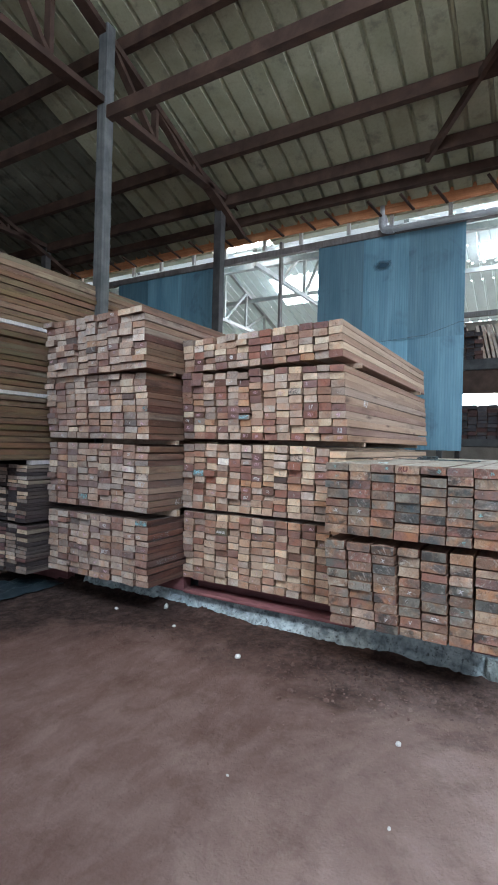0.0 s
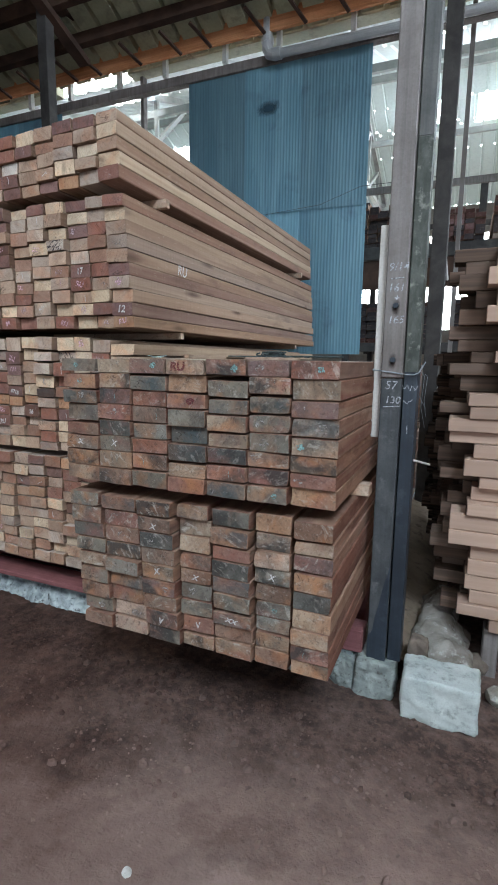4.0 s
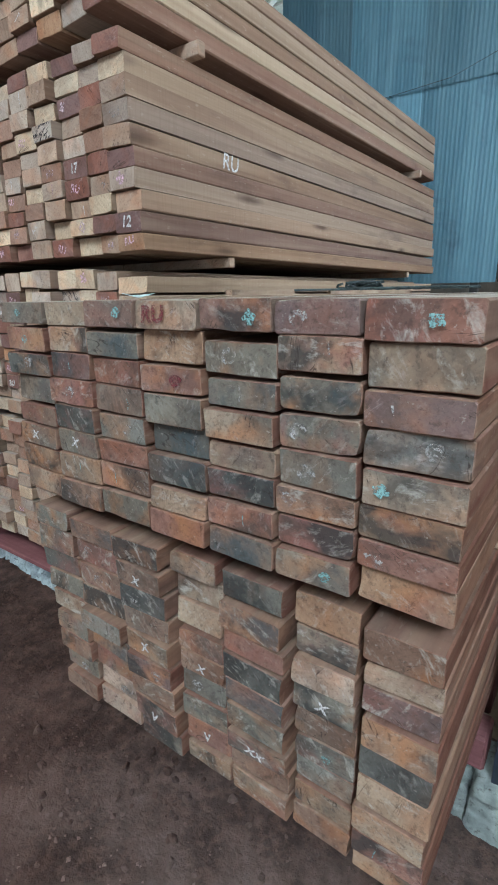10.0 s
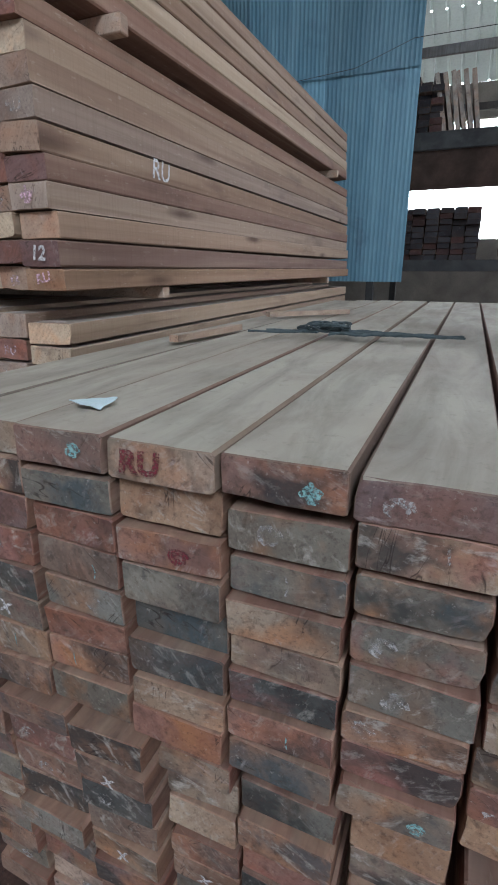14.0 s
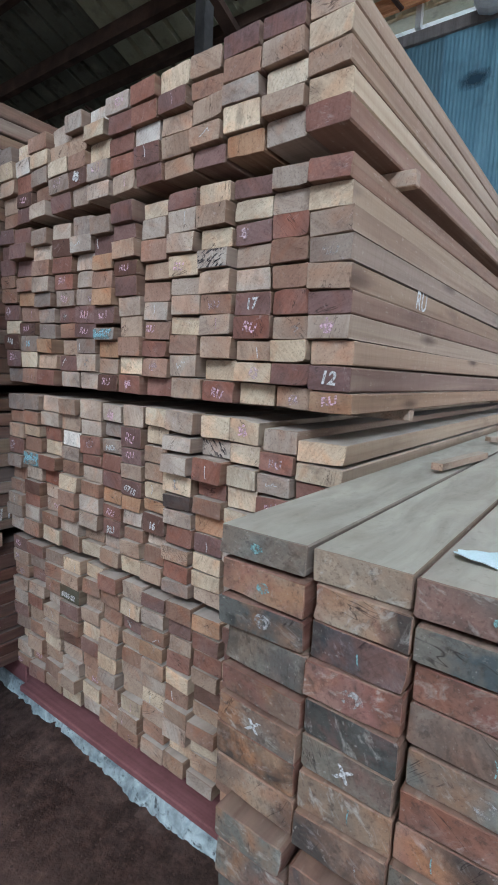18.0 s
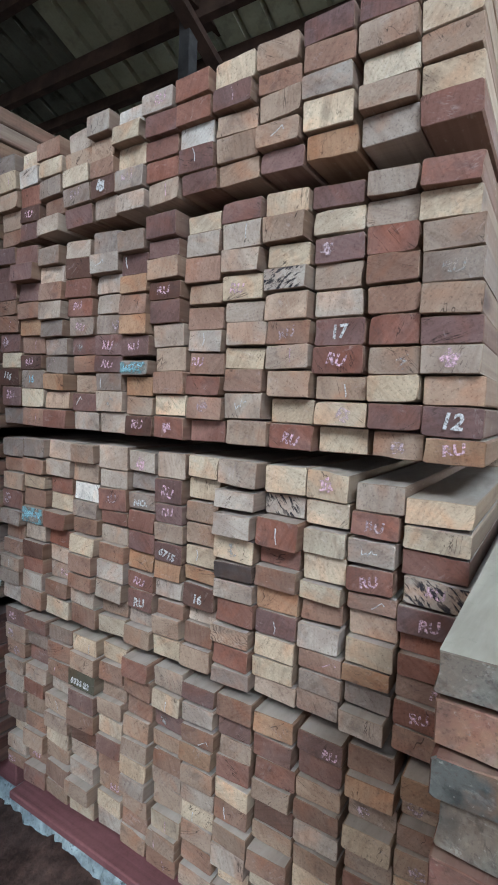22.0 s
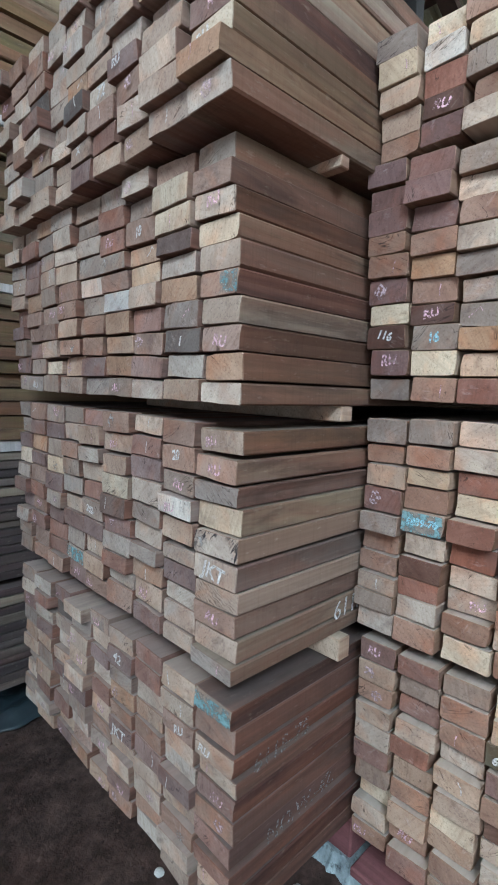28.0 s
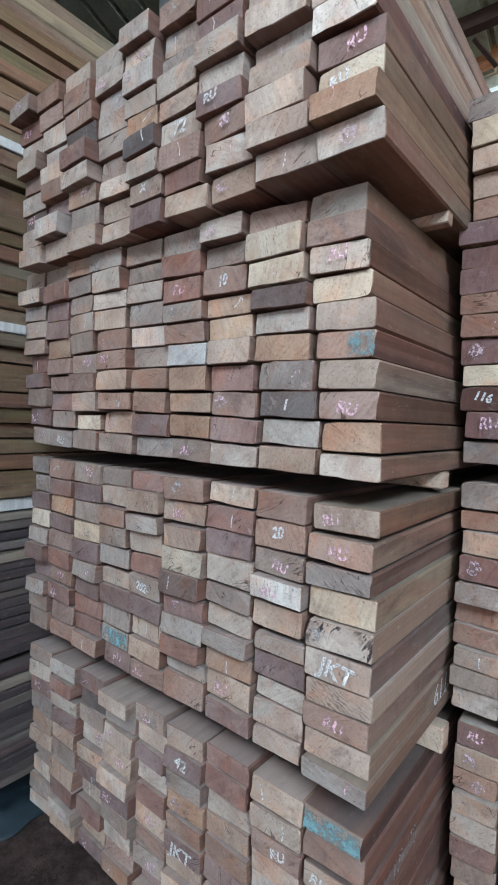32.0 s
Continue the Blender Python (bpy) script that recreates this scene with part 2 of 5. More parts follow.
    if stain > 0.05 and dust < 0.9:
        rusty = n.noise(n.place(v, (7, 1.1, 7)), 1.0, 5, 0.65, 0.6)
        side = n.mix(n.ramp(rusty, 0.42, 0.62, 0.0, 0.65), side, (0.2, 0.09, 0.062) if stain < 0.3 else (0.29, 0.145, 0.1))
        side = n.mix(n.ramp(n.noise(n.place(v, (12, 2.6, 12)), 1.0, 5, 0.7, 0.5), 0.5, 0.66, 0.0, 0.6), side, (0.07, 0.045, 0.038))
    if stain > 0.3 and dust < 0.9:
        side = n.mix(n.math("MULTIPLY", own(19.3, 0.35, 0.85), 0.75), side, (0.2, 0.082, 0.062))
        side = n.mix(n.ramp(n.noise(n.place(v, (10, 4.5, 14)), 1.0, 5, 0.6, 0.9), 0.47, 0.56, 0.0, 0.45), side, n.mix(1.0, side, (0.55, 0.45, 0.42), "MULTIPLY"))
    side = n.mix(n.ramp(grain, 0.4, 0.75, 0.0, 0.5), side, n.mix(1.0, side, (0.5, 0.42, 0.38), "MULTIPLY"))
    dark = side_tone[0] < 0.16
    light = n.mix(1.0, side, (1.6, 1.5, 1.4), "MULTIPLY") if dark else (0.44, 0.33, 0.24)
    side = n.mix(n.ramp(streak, 0.5, 0.68, 0.0, 0.3), side, light)
    side = n.mix(n.ramp(n.noise(n.place(v, (9, 2.2, 9)), 1.0, 4, 0.6), 0.57, 0.72, 0.0, 0.5 + stain * 0.3), side, (0.1, 0.06, 0.05))
    side = n.mix(n.ramp(n.noise(n.place(v, (90, 25, 90)), 1.0, 3, 0.6), 0.62, 0.75, 0.0, 0.15 if dark else 0.3), side, (0.5, 0.42, 0.35))
    # knots, drawn out along the board
    cell = n.t.nodes.new("ShaderNodeTexVoronoi")
    n.put(cell.inputs["Vector"], n.place(v, (9, 1.7, 9)))
    n.put(cell.inputs["Scale"], 1.0)
    knot = n.math("MULTIPLY", n.ramp(cell.outputs["Distance"], 0.06, 0.2, 1.0, 0.0), n.ramp(n.noise(v, 2.3, 1), 0.45, 0.55, 0.0, 0.75))
    side = n.mix(knot, side, (0.05, 0.026, 0.02))
    rip = n.noise(n.place(v, (2, 150, 2)), 1.0, 2, 0.5)
    side = n.mix(n.ramp(rip, 0.5, 0.7, 0.0, 0.18), side, n.mix(1.0, side, (0.6, 0.55, 0.52), "MULTIPLY"))
    top = n.ramp(n.normal[2], 0.88, 0.97)
    patch = n.ramp(n.noise(v, 3.5, 4), 0.25, 0.6, dust * 0.7, dust)
    dusty = n.mix(n.ramp(n.noise(n.place(v, (14, 3, 14)), 1.0, 5, 0.65, 0.6), 0.4, 0.65, 0.0, 0.8), dust_tone, tuple(k * 0.62 for k in dust_tone))
    dusty = n.mix(n.ramp(n.noise(v, 60, 4, 0.7), 0.58, 0.72, 0.0, 0.35), dusty, tuple(k * 0.45 for k in dust_tone))
    side = n.mix(n.math("MULTIPLY", top, patch), side, dusty)
    n.color(n.mix(cut, side, end))
    relief = n.math("ADD", n.math("MULTIPLY", fine, 0.7), n.math("MULTIPLY", saw, 0.15))
    n.bump(n.math("ADD", relief, n.math("MULTIPLY", grain, 0.7)), 0.3, 0.0015)
    n.gloss(n.ramp(blot, 0.3, 0.7, 0.72, 0.92))
    return m


TIMBER = sawn_timber("sawn_timber", (0.21, 0.122, 0.08), 0.66, 0.0, (0.42, 0.37, 0.33), 0.75)
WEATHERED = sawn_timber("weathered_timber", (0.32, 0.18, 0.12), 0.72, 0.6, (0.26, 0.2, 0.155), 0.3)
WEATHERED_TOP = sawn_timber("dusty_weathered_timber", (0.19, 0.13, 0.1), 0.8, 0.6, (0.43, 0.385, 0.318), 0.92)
# reddish side tone, lowered to hold the shade on this stack's east side
RED_TIMBER = sawn_timber("reddish_timber", (0.118, 0.056, 0.041), 0.66, 0.1, (0.31, 0.26, 0.235), 0.7)
# long sides shown at a stack's end: own wood hues, corner shade painted in
PURPLE_SIDE = sawn_timber("purple_brown_timber", (0.053, 0.026, 0.023), 0.87, 0.1, (0.17, 0.15, 0.14), 0.45)
BROWN_SIDE = sawn_timber("brown_timber", (0.085, 0.042, 0.027), 0.82, 0.1, (0.22, 0.2, 0.185), 0.6)
TAN_SIDE = sawn_timber("greenish_tan_timber", (0.13, 0.084, 0.05), 0.78, 0.1, (0.25, 0.215, 0.18), 0.6)
PALE = sawn_timber("pale_timber", (0.5, 0.35, 0.25), 0.45, 0.15, (0.5, 0.42, 0.34), 0.5)

# ends with a figure of their own: the letter, the material, the tone below it
FIGURED = {
    "F": (sawn_timber("ringed_timber", (0.2, 0.115, 0.075), 0.74, 0.0, (0.42, 0.37, 0.33), 0.75, "rings"), "T"),
    "Z": (sawn_timber("streaked_timber", (0.2, 0.115, 0.075), 0.74, 0.0, (0.42, 0.37, 0.33), 0.75, "streaks"), "S"),
}
DARK_TIMBER = sawn_timber("dark_timber", (0.055, 0.042, 0.042), 0.88, 0.0, (0.15, 0.13, 0.12), 0.4)
OLIVE_TIMBER = sawn_timber("old_yellow_timber", (0.115, 0.092, 0.042), 0.85, 0.1, (0.2, 0.165, 0.11), 0.4)


def mottled(name, a, b, scale, rough=0.8, metal=0.0, grit=0.3, c=None, lines=None):
    m = material(name, rough, metal)
    n = Net(m)
    v = n.coords()
    big = n.noise(v, scale, 5, 0.6, 0.4)
    col = n.mix(n.ramp(big, 0.35, 0.66), a, b)
    if c:
        col = n.mix(n.ramp(n.noise(v, scale * 3.1, 4, 0.65), 0.55, 0.7), col, c)
    small = n.noise(v, scale * 22, 3, 0.6)
    col = n.mix(n.ramp(small, 0.45, 0.75, 0.0, grit), col, tuple(x * 0.45 for x in b))
    if lines:
        col = n.mix(n.ramp(n.noise(n.place(v, lines), 1.0, 4, 0.6), 0.4, 0.7, 0.0, 0.5), col, tuple(x * 0.5 for x in a))
    n.color(col)
    n.bump(n.math("ADD", big, n.math("MULTIPLY", small, 0.4)), 0.4, 0.004)
    return m


BROKEN = mottled("broken_concrete", (0.17, 0.19, 0.185), (0.33, 0.365, 0.345), 16, 0.92, c=(0.09, 0.082, 0.075))
LIME = mottled("limewashed_concrete", (0.14, 0.17, 0.185), (0.46, 0.53, 0.55), 13, 0.92, c=(0.05, 0.052, 0.055))
WHITEWASH = mottled("whitewashed_concrete", (0.38, 0.425, 0.415), (0.54, 0.58, 0.56), 7, 0.92, c=(0.27, 0.29, 0.28))
RED_BEAM = mottled("red_bearer_wood", (0.16, 0.066, 0.07), (0.235, 0.1, 0.103), 5, 0.8, lines=(1.0, 50, 50))
POST_GREY = mottled("grey_post_wood", (0.17, 0.15, 0.14), (0.25, 0.23, 0.22), 5, 0.7, lines=(40, 40, 1.0))
POST_OLD = mottled("old_grey_post_wood", (0.085, 0.088, 0.088), (0.15, 0.15, 0.145), 5, 0.75, lines=(40, 40, 1.0))
POST_DARK = mottled("dark_painted_post", (0.013, 0.021, 0.032), (0.028, 0.04, 0.056), 6, 0.55, c=(0.045, 0.057, 0.07), lines=(30, 30, 1.2))
POST_BLUE = mottled("blue_grey_paint", (0.045, 0.05, 0.055), (0.095, 0.1, 0.103), 6, 0.7, c=(0.125, 0.13, 0.13), lines=(30, 30, 1.2))
POST_LICHEN = mottled("flaking_paint_post", (0.06, 0.066, 0.06), (0.135, 0.145, 0.13), 7, 0.8, c=(0.31, 0.32, 0.28), lines=(45, 45, 12))
RUBBLE = mottled("whitish_dusty_rubble", (0.13, 0.105, 0.085), (0.33, 0.31, 0.28), 7, 0.9, c=(0.45, 0.45, 0.42))
DUSTY = mottled("pale_dusty_soil", (0.17, 0.13, 0.095), (0.27, 0.215, 0.165), 5, 0.95, c=(0.11, 0.085, 0.065))
BROWN_STONE = mottled("brown_field_stone", (0.12, 0.095, 0.08), (0.22, 0.18, 0.15), 12, 0.9)
TRUSS = mottled("brown_truss_timber", (0.052, 0.032, 0.025), (0.1, 0.059, 0.044), 4, 0.85, lines=(3, 3, 3))
FASCIA = mottled("orange_fascia_wood", (0.5, 0.2, 0.09), (0.62, 0.3, 0.15), 3, 0.75, lines=(1.5, 30, 60))
ROOF = mottled("galvanised_roof_sheet", (0.31, 0.31, 0.2), (0.43, 0.425, 0.3), 1.5, 0.6, 0.0, c=(0.22, 0.22, 0.16))
ROOF_WEST = mottled("dark_west_roof_sheet", (0.1, 0.1, 0.075), (0.17, 0.165, 0.125), 1.5, 0.7, c=(0.07, 0.065, 0.05))
ROOF_FAR = mottled("pale_roof_sheet", (0.58, 0.63, 0.61), (0.68, 0.72, 0.7), 1.2, 0.6)
def let_light_through(mat, share):
    """Thin sheet that glows with the daylight above it."""
    nt = mat.node_tree
    out = next(x for x in nt.nodes if x.type == "OUTPUT_MATERIAL")
    body = out.inputs["Surface"].links[0].from_socket
    thin, both = nt.nodes.new("ShaderNodeBsdfTranslucent"), nt.nodes.new("ShaderNodeMixShader")
    thin.inputs["Color"].default_value = (0.9, 0.95, 0.92, 1)
    both.inputs[0].default_value = share
    nt.links.new(body, both.inputs[1])
    nt.links.new(thin.outputs[0], both.inputs[2])
    nt.links.new(both.outputs[0], out.inputs["Surface"])


let_light_through(ROOF_FAR, 0.17)
WHITE_STEEL = mottled("white_painted_steel", (0.36, 0.37, 0.35), (0.5, 0.5, 0.47), 5, 0.6)


def blue_sheet():
    """Faded blue paint on corrugated sheet, streaked from top to bottom; each sheet has its own fading."""
    m = material("blue_painted_sheet", 0.55)
    n = Net(m)
    v = n.coords()
    col = n.mix(n.ramp(n.noise(n.place(v, (5, 5, 0.6)), 1.0, 4, 0.6, 0.3), 0.35, 0.65), (0.12, 0.27, 0.355), (0.2, 0.385, 0.475))
    col = n.mix(n.ramp(n.noise(n.place(v, (28, 28, 0.9)), 1.0, 3, 0.6), 0.45, 0.7, 0.0, 0.4), col, (0.09, 0.19, 0.27))
    col = n.mix(n.ramp(n.noise(v, 1.6, 4, 0.6, 0.5), 0.58, 0.72, 0.0, 0.6), col, (0.05, 0.09, 0.13))
    col = n.mix(n.ramp(n.noise(v, 50, 3, 0.7), 0.6, 0.75, 0.0, 0.4), col, (0.26, 0.34, 0.38))
    n.color(n.mix(1.0, col, n.tint, "MULTIPLY"))
    return m


BLUE = blue_sheet()
STRIP = mottled("pale_strip_wood", (0.5, 0.47, 0.44), (0.6, 0.57, 0.54), 6, 0.8, lines=(60, 60, 1.2))
PVC_DARK = mottled("dark_grey_elbow", (0.36, 0.37, 0.38), (0.46, 0.47, 0.48), 6, 0.4)
PVC = mottled("grey_pvc_pipe", (0.37, 0.385, 0.39), (0.46, 0.47, 0.47), 4, 0.45)
WALL = mottled("shed_wall_boards", (0.16, 0.14, 0.12), (0.24, 0.21, 0.18), 2, 0.9)
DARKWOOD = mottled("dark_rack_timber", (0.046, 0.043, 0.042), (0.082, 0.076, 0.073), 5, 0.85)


def dirt():
    m = material("packed_earth", 0.95)
    n = Net(m)
    v = n.coords()
    col = n.mix(n.ramp(n.noise(v, 0.9, 5, 0.6, 0.6), 0.35, 0.65), (0.225, 0.148, 0.126), (0.295, 0.212, 0.186))
    col = n.mix(n.ramp(n.noise(v, 4.5, 5, 0.65), 0.52, 0.72, 0.0, 0.6), col, (0.14, 0.085, 0.068))
    col = n.mix(n.ramp(n.noise(v, 38, 4, 0.7), 0.5, 0.75, 0.0, 0.4), col, (0.33, 0.26, 0.23))
    # darker earth in a ragged strip along the stacks, wider and darker westwards
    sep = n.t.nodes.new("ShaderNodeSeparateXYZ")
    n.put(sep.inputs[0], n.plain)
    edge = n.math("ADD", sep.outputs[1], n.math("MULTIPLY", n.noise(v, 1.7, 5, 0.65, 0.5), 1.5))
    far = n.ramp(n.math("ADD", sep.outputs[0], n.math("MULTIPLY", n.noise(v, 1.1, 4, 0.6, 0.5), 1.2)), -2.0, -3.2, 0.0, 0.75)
    n_strip = n.math("MULTIPLY", n.ramp(n.math("ADD", edge, far), 3.55, 4.1), n.ramp(n.noise(v, 9, 4, 0.6), 0.3, 0.55, 0.55, 0.9))
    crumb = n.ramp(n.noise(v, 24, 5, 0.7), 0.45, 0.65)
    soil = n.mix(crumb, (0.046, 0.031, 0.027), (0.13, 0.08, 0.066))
    col = n.mix(n_strip, col, n.mix(far, soil, n.mix(crumb, (0.022, 0.019, 0.019), (0.07, 0.056, 0.052))))
    # darker, redder earth left of a ragged line in x
    west_line = n.math("ADD", sep.outputs[0], n.math("MULTIPLY", n.noise(v, 0.8, 5, 0.65, 0.8), 3.0))
    west_tone = n.math("MULTIPLY", n.ramp(west_line, 1.1, 0.3), n.ramp(n.noise(n.place(v, (7, 3, 1)), 1.0, 5, 0.65, 0.5), 0.3, 0.6, 0.6, 0.95))
    col = n.mix(west_tone, col, n.mix(1.0, col, (0.48, 0.41, 0.395), "MULTIPLY"))
    n.color(col)
    h = n.math("ADD", n.noise(v, 7, 5, 0.6), n.math("ADD", n.math("MULTIPLY", n.noise(v, 26, 5, 0.7), 0.4), n.math("MULTIPLY", n.noise(v, 80, 4, 0.7), 0.3)))
    n.bump(h, 0.85, 0.026)
    return m


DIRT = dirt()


def flat(name, c, cover=0.46, patchy=240):
    """Dry crayon that covers the grain only in part."""
    m = material(name, 0.9)
    n = Net(m)
    v = n.coords()
    n.color(n.mix(n.ramp(n.noise(v, 70, 3), 0.4, 0.7, 0.0, 0.45), c, tuple(x * 0.6 for x in c)))
    n.put(n.out.inputs["Alpha"], n.ramp(n.noise(v, patchy, 4, 0.7), cover - 0.1, cover + 0.12))
    return m


CHALK = flat("white_chalk", (0.68, 0.66, 0.65), 0.44, 240)
PINK_RUB = flat("rubbed_pink_crayon", (0.62, 0.46, 0.49), 0.52, 110)
CHALK_FAINT = flat("faint_chalk", (0.4, 0.4, 0.4), 0.53, 200)
CHALK_WORN = flat("worn_chalk", (0.5, 0.52, 0.55), 0.45, 200)
PINK = flat("pink_crayon", (0.8, 0.52, 0.6), 0.5, 130)
RUBBED = flat("rubbed_chalk", (0.5, 0.47, 0.45), 0.55, 70)
CYAN_PAINT = flat("turquoise_end_paint", (0.2, 0.33, 0.35), 0.5, 40)
CYAN = flat("pale_turquoise_crayon", (0.24, 0.42, 0.41), 0.47, 110)
CYAN_LIGHT = flat("pale_blue_crayon", (0.35, 0.62, 0.72))
RED_INK = flat("dark_red_crayon", (0.17, 0.035, 0.045))


# ---- building blocks ----
def box(bm, x0, x1, y0, y1, z0, z1, bevel=0.0):
    vs = [bm.verts.new((x, y, z)) for x in (x0, x1) for y in (y0, y1) for z in (z0, z1)]
    fs = [bm.faces.new([vs[i] for i in f]) for f in ((0, 1, 3, 2), (4, 6, 7, 5), (0, 4, 5, 1), (2, 3, 7, 6), (0, 2, 6, 4), (1, 5, 7, 3))]
    if bevel:
        es = list({e for f in fs for e in f.edges})
        bmesh.ops.bevel(bm, geom=es, offset=bevel, segments=1, affect="EDGES", profile=0.5)
    return bm


def beam(bm, a, b, w, h, up=(0, 0, 1)):
    """A bar of w x h from a to b."""
    a, b = Vector(a), Vector(b)
    d = (b - a).normalized()
    s = d.cross(Vector(up)).normalized() * (w / 2)
    u = s.cross(d).normalized() * (h / 2)
    vs = [bm.verts.new(p + i * s + j * u) for p in (a, b) for i, j in ((-1, -1), (1, -1), (1, 1), (-1, 1))]
    for f in ((3, 2, 1, 0), (4, 5, 6, 7), (0, 1, 5, 4), (1, 2, 6, 5), (2, 3, 7, 6), (3, 0, 4, 7)):
        bm.faces.new([vs[i] for i in f])
    return bm


def tube(bm, pts, r, n=10):
    """A round bar along a line of points."""
    rings = []
    pts = [Vector(p) for p in pts]
    for i, p in enumerate(pts):
        d = (pts[min(i + 1, len(pts) - 1)] - pts[max(i - 1, 0)]).normalized()
        s = d.orthogonal().normalized()
        if rings:
            s = (last - d * last.dot(d)).normalized()
        last = s
        u = d.cross(s)
        rings.append([bm.verts.new(p + r * (math.cos(a) * s + math.sin(a) * u)) for a in (2 * math.pi * k / n for k in range(n))])
    for p, q in zip(rings, rings[1:]):
        for k in range(n):
            bm.faces.new((p[k], p[(k + 1) % n], q[(k + 1) % n], q[k]))
    bm.faces.new(rings[0][::-1])
    bm.faces.new(rings[-1])
    return bm


def finish(name, bm, mat):
    bmesh.ops.recalc_face_normals(bm, faces=bm.faces)
    me = bpy.data.meshes.new(name)
    bm.to_mesh(me)
    bm.free()
    me.materials.append(mat)
    return me


def part(name, bm, mat, parent, label=""):
    ob = new(name, finish(name, bm, mat))
    ob.parent = parent
    if label:
        tagged(ob, label)
    return ob


def thing(name, label, category, at=(0, 0, 0), group="", kind=""):
    ob = new(name)
    ob.location = at
    ob.empty_display_size = 0.1
    return tagged(ob, label, category, group, kind)


def solid(name, bm, mat, label, category, group="", kind=""):
    return tagged(new(name, finish(name, bm, mat)), label, category, group, kind)


# ---- ground and shell ----
def ground():
    bm = bmesh.new()
    xs = [-300, -60, -20] + [-13 + 0.22 * i for i in range(101)] + [20, 60, 300]
    ys = [-300, -60, -20] + [-8 + 0.22 * i for i in range(64)] + [12, 20, 60, 300]
    grid = []
    for x in xs:
        row = []
        for y in ys:
            near = abs(x) < 14 and -9 < y < 9
            z = 0.018 * noise.fractal(Vector((x * 0.9, y * 0.9, 3.0)), 1.0, 2.0, 3) if near else 0.0
            row.append(bm.verts.new((x, y, z)))
        grid.append(row)
    for i in range(len(xs) - 1):
        for j in range(len(ys) - 1):
            bm.faces.new((grid[i][j], grid[i + 1][j], grid[i + 1][j + 1], grid[i][j + 1]))
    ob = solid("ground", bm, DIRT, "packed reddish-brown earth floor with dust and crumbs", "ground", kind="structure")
    for p in ob.data.polygons:
        p.use_smooth = True
    return ob


ground()


def ribbed_sheet(bm, x0, x1, a, b, pitch, wave, thick=0.004, box_rib=True):
    """A roof sheet from edge a = (y, z) to edge b, with ribs that run from a to b."""
    (ya, za), (yb, zb) = a, b
    n = max(1, round((x1 - x0) / pitch))
    prof = []
    for i in range(n):
        x = x0 + (x1 - x0) * i / n
        w = (x1 - x0) / n
        if box_rib:
            prof += [(x, 0), (x + w * 0.78, 0), (x + w * 0.84, wave), (x + w * 0.94, wave)]
        else:
            prof += [(x + w * k / 4, wave * 0.5 * math.sin(math.pi * k / 2)) for k in range(4)]
    prof.append((x1, 0))
    for lift in (0.0, thick):
        va = [bm.verts.new((x, ya, za + z + lift)) for x, z in prof]
        vb = [bm.verts.new((x, yb, zb + z + lift)) for x, z in prof]
        for i in range(len(prof) - 1):
            bm.faces.new((va[i], va[i + 1], vb[i + 1], vb[i]))


X0, X1 = -13.0, 9.0


def main_roof():
    bm = bmesh.new()
    # dark sheet band at the edge; further west the dark colour paints dim light
    ribbed_sheet(bm, X0, -6.05, (7.55, z_roof(7.55)), (0.0, z_roof(0.0)), 0.29, 0.06)
    solid("ceiling_west", bm, ROOF_WEST, "ribbed roof sheets seen from below, a dark band and painted-in shade", "roof", kind="structure")
    bm = bmesh.new()
    ribbed_sheet(bm, -6.05, X1, (7.55, z_roof(7.55)), (0.0, z_roof(0.0)), 0.29, 0.06)
    solid("ceiling", bm, ROOF, "grey-green ribbed metal roof sheets seen from below", "roof", kind="structure")
    bm = bmesh.new()
    edges = [X0] + [x for strip in SKYLIGHTS for x in strip[:2]] + [X1]
    for k in range(0, len(edges), 2):
        ribbed_sheet(bm, edges[k], edges[k + 1], (-7.6, z_roof(-7.6)), (0.0, z_roof(0.0)), 0.29, 0.06)
    for xa, xb, _ in SKYLIGHTS:
        ribbed_sheet(bm, xa, xb, (-7.6, z_roof(-7.6)), (-3.7, z_roof(-3.7)), 0.29, 0.06)
        ribbed_sheet(bm, xa, xb, (-0.5, z_roof(-0.5)), (0.0, z_roof(0.0)), 0.29, 0.06)
    solid("ceiling_south", bm, ROOF, "ribbed metal roof sheets with open light strips", "roof", kind="structure")


main_roof()


def purlin(y, z, w=0.09, h=0.16):
    bm = bmesh.new()
    beam(bm, (X0, y, z), (X1, y, z), w, h)
    solid("purlin", bm, TRUSS, "dark brown timber purlin under the roof sheets", "purlin", "roof purlins", "structure")


for yy in (1.2, 2.5, 4.3, 5.84, 6.56):
    purlin(yy, z_roof(yy) - 0.09)
    purlin(-yy, z_roof(yy) - 0.09)
purlin(7.02, z_roof(7.02) - 0.06, 0.1, 0.12)
purlin(-7.1, z_roof(7.1) - 0.10, 0.12, 0.2)


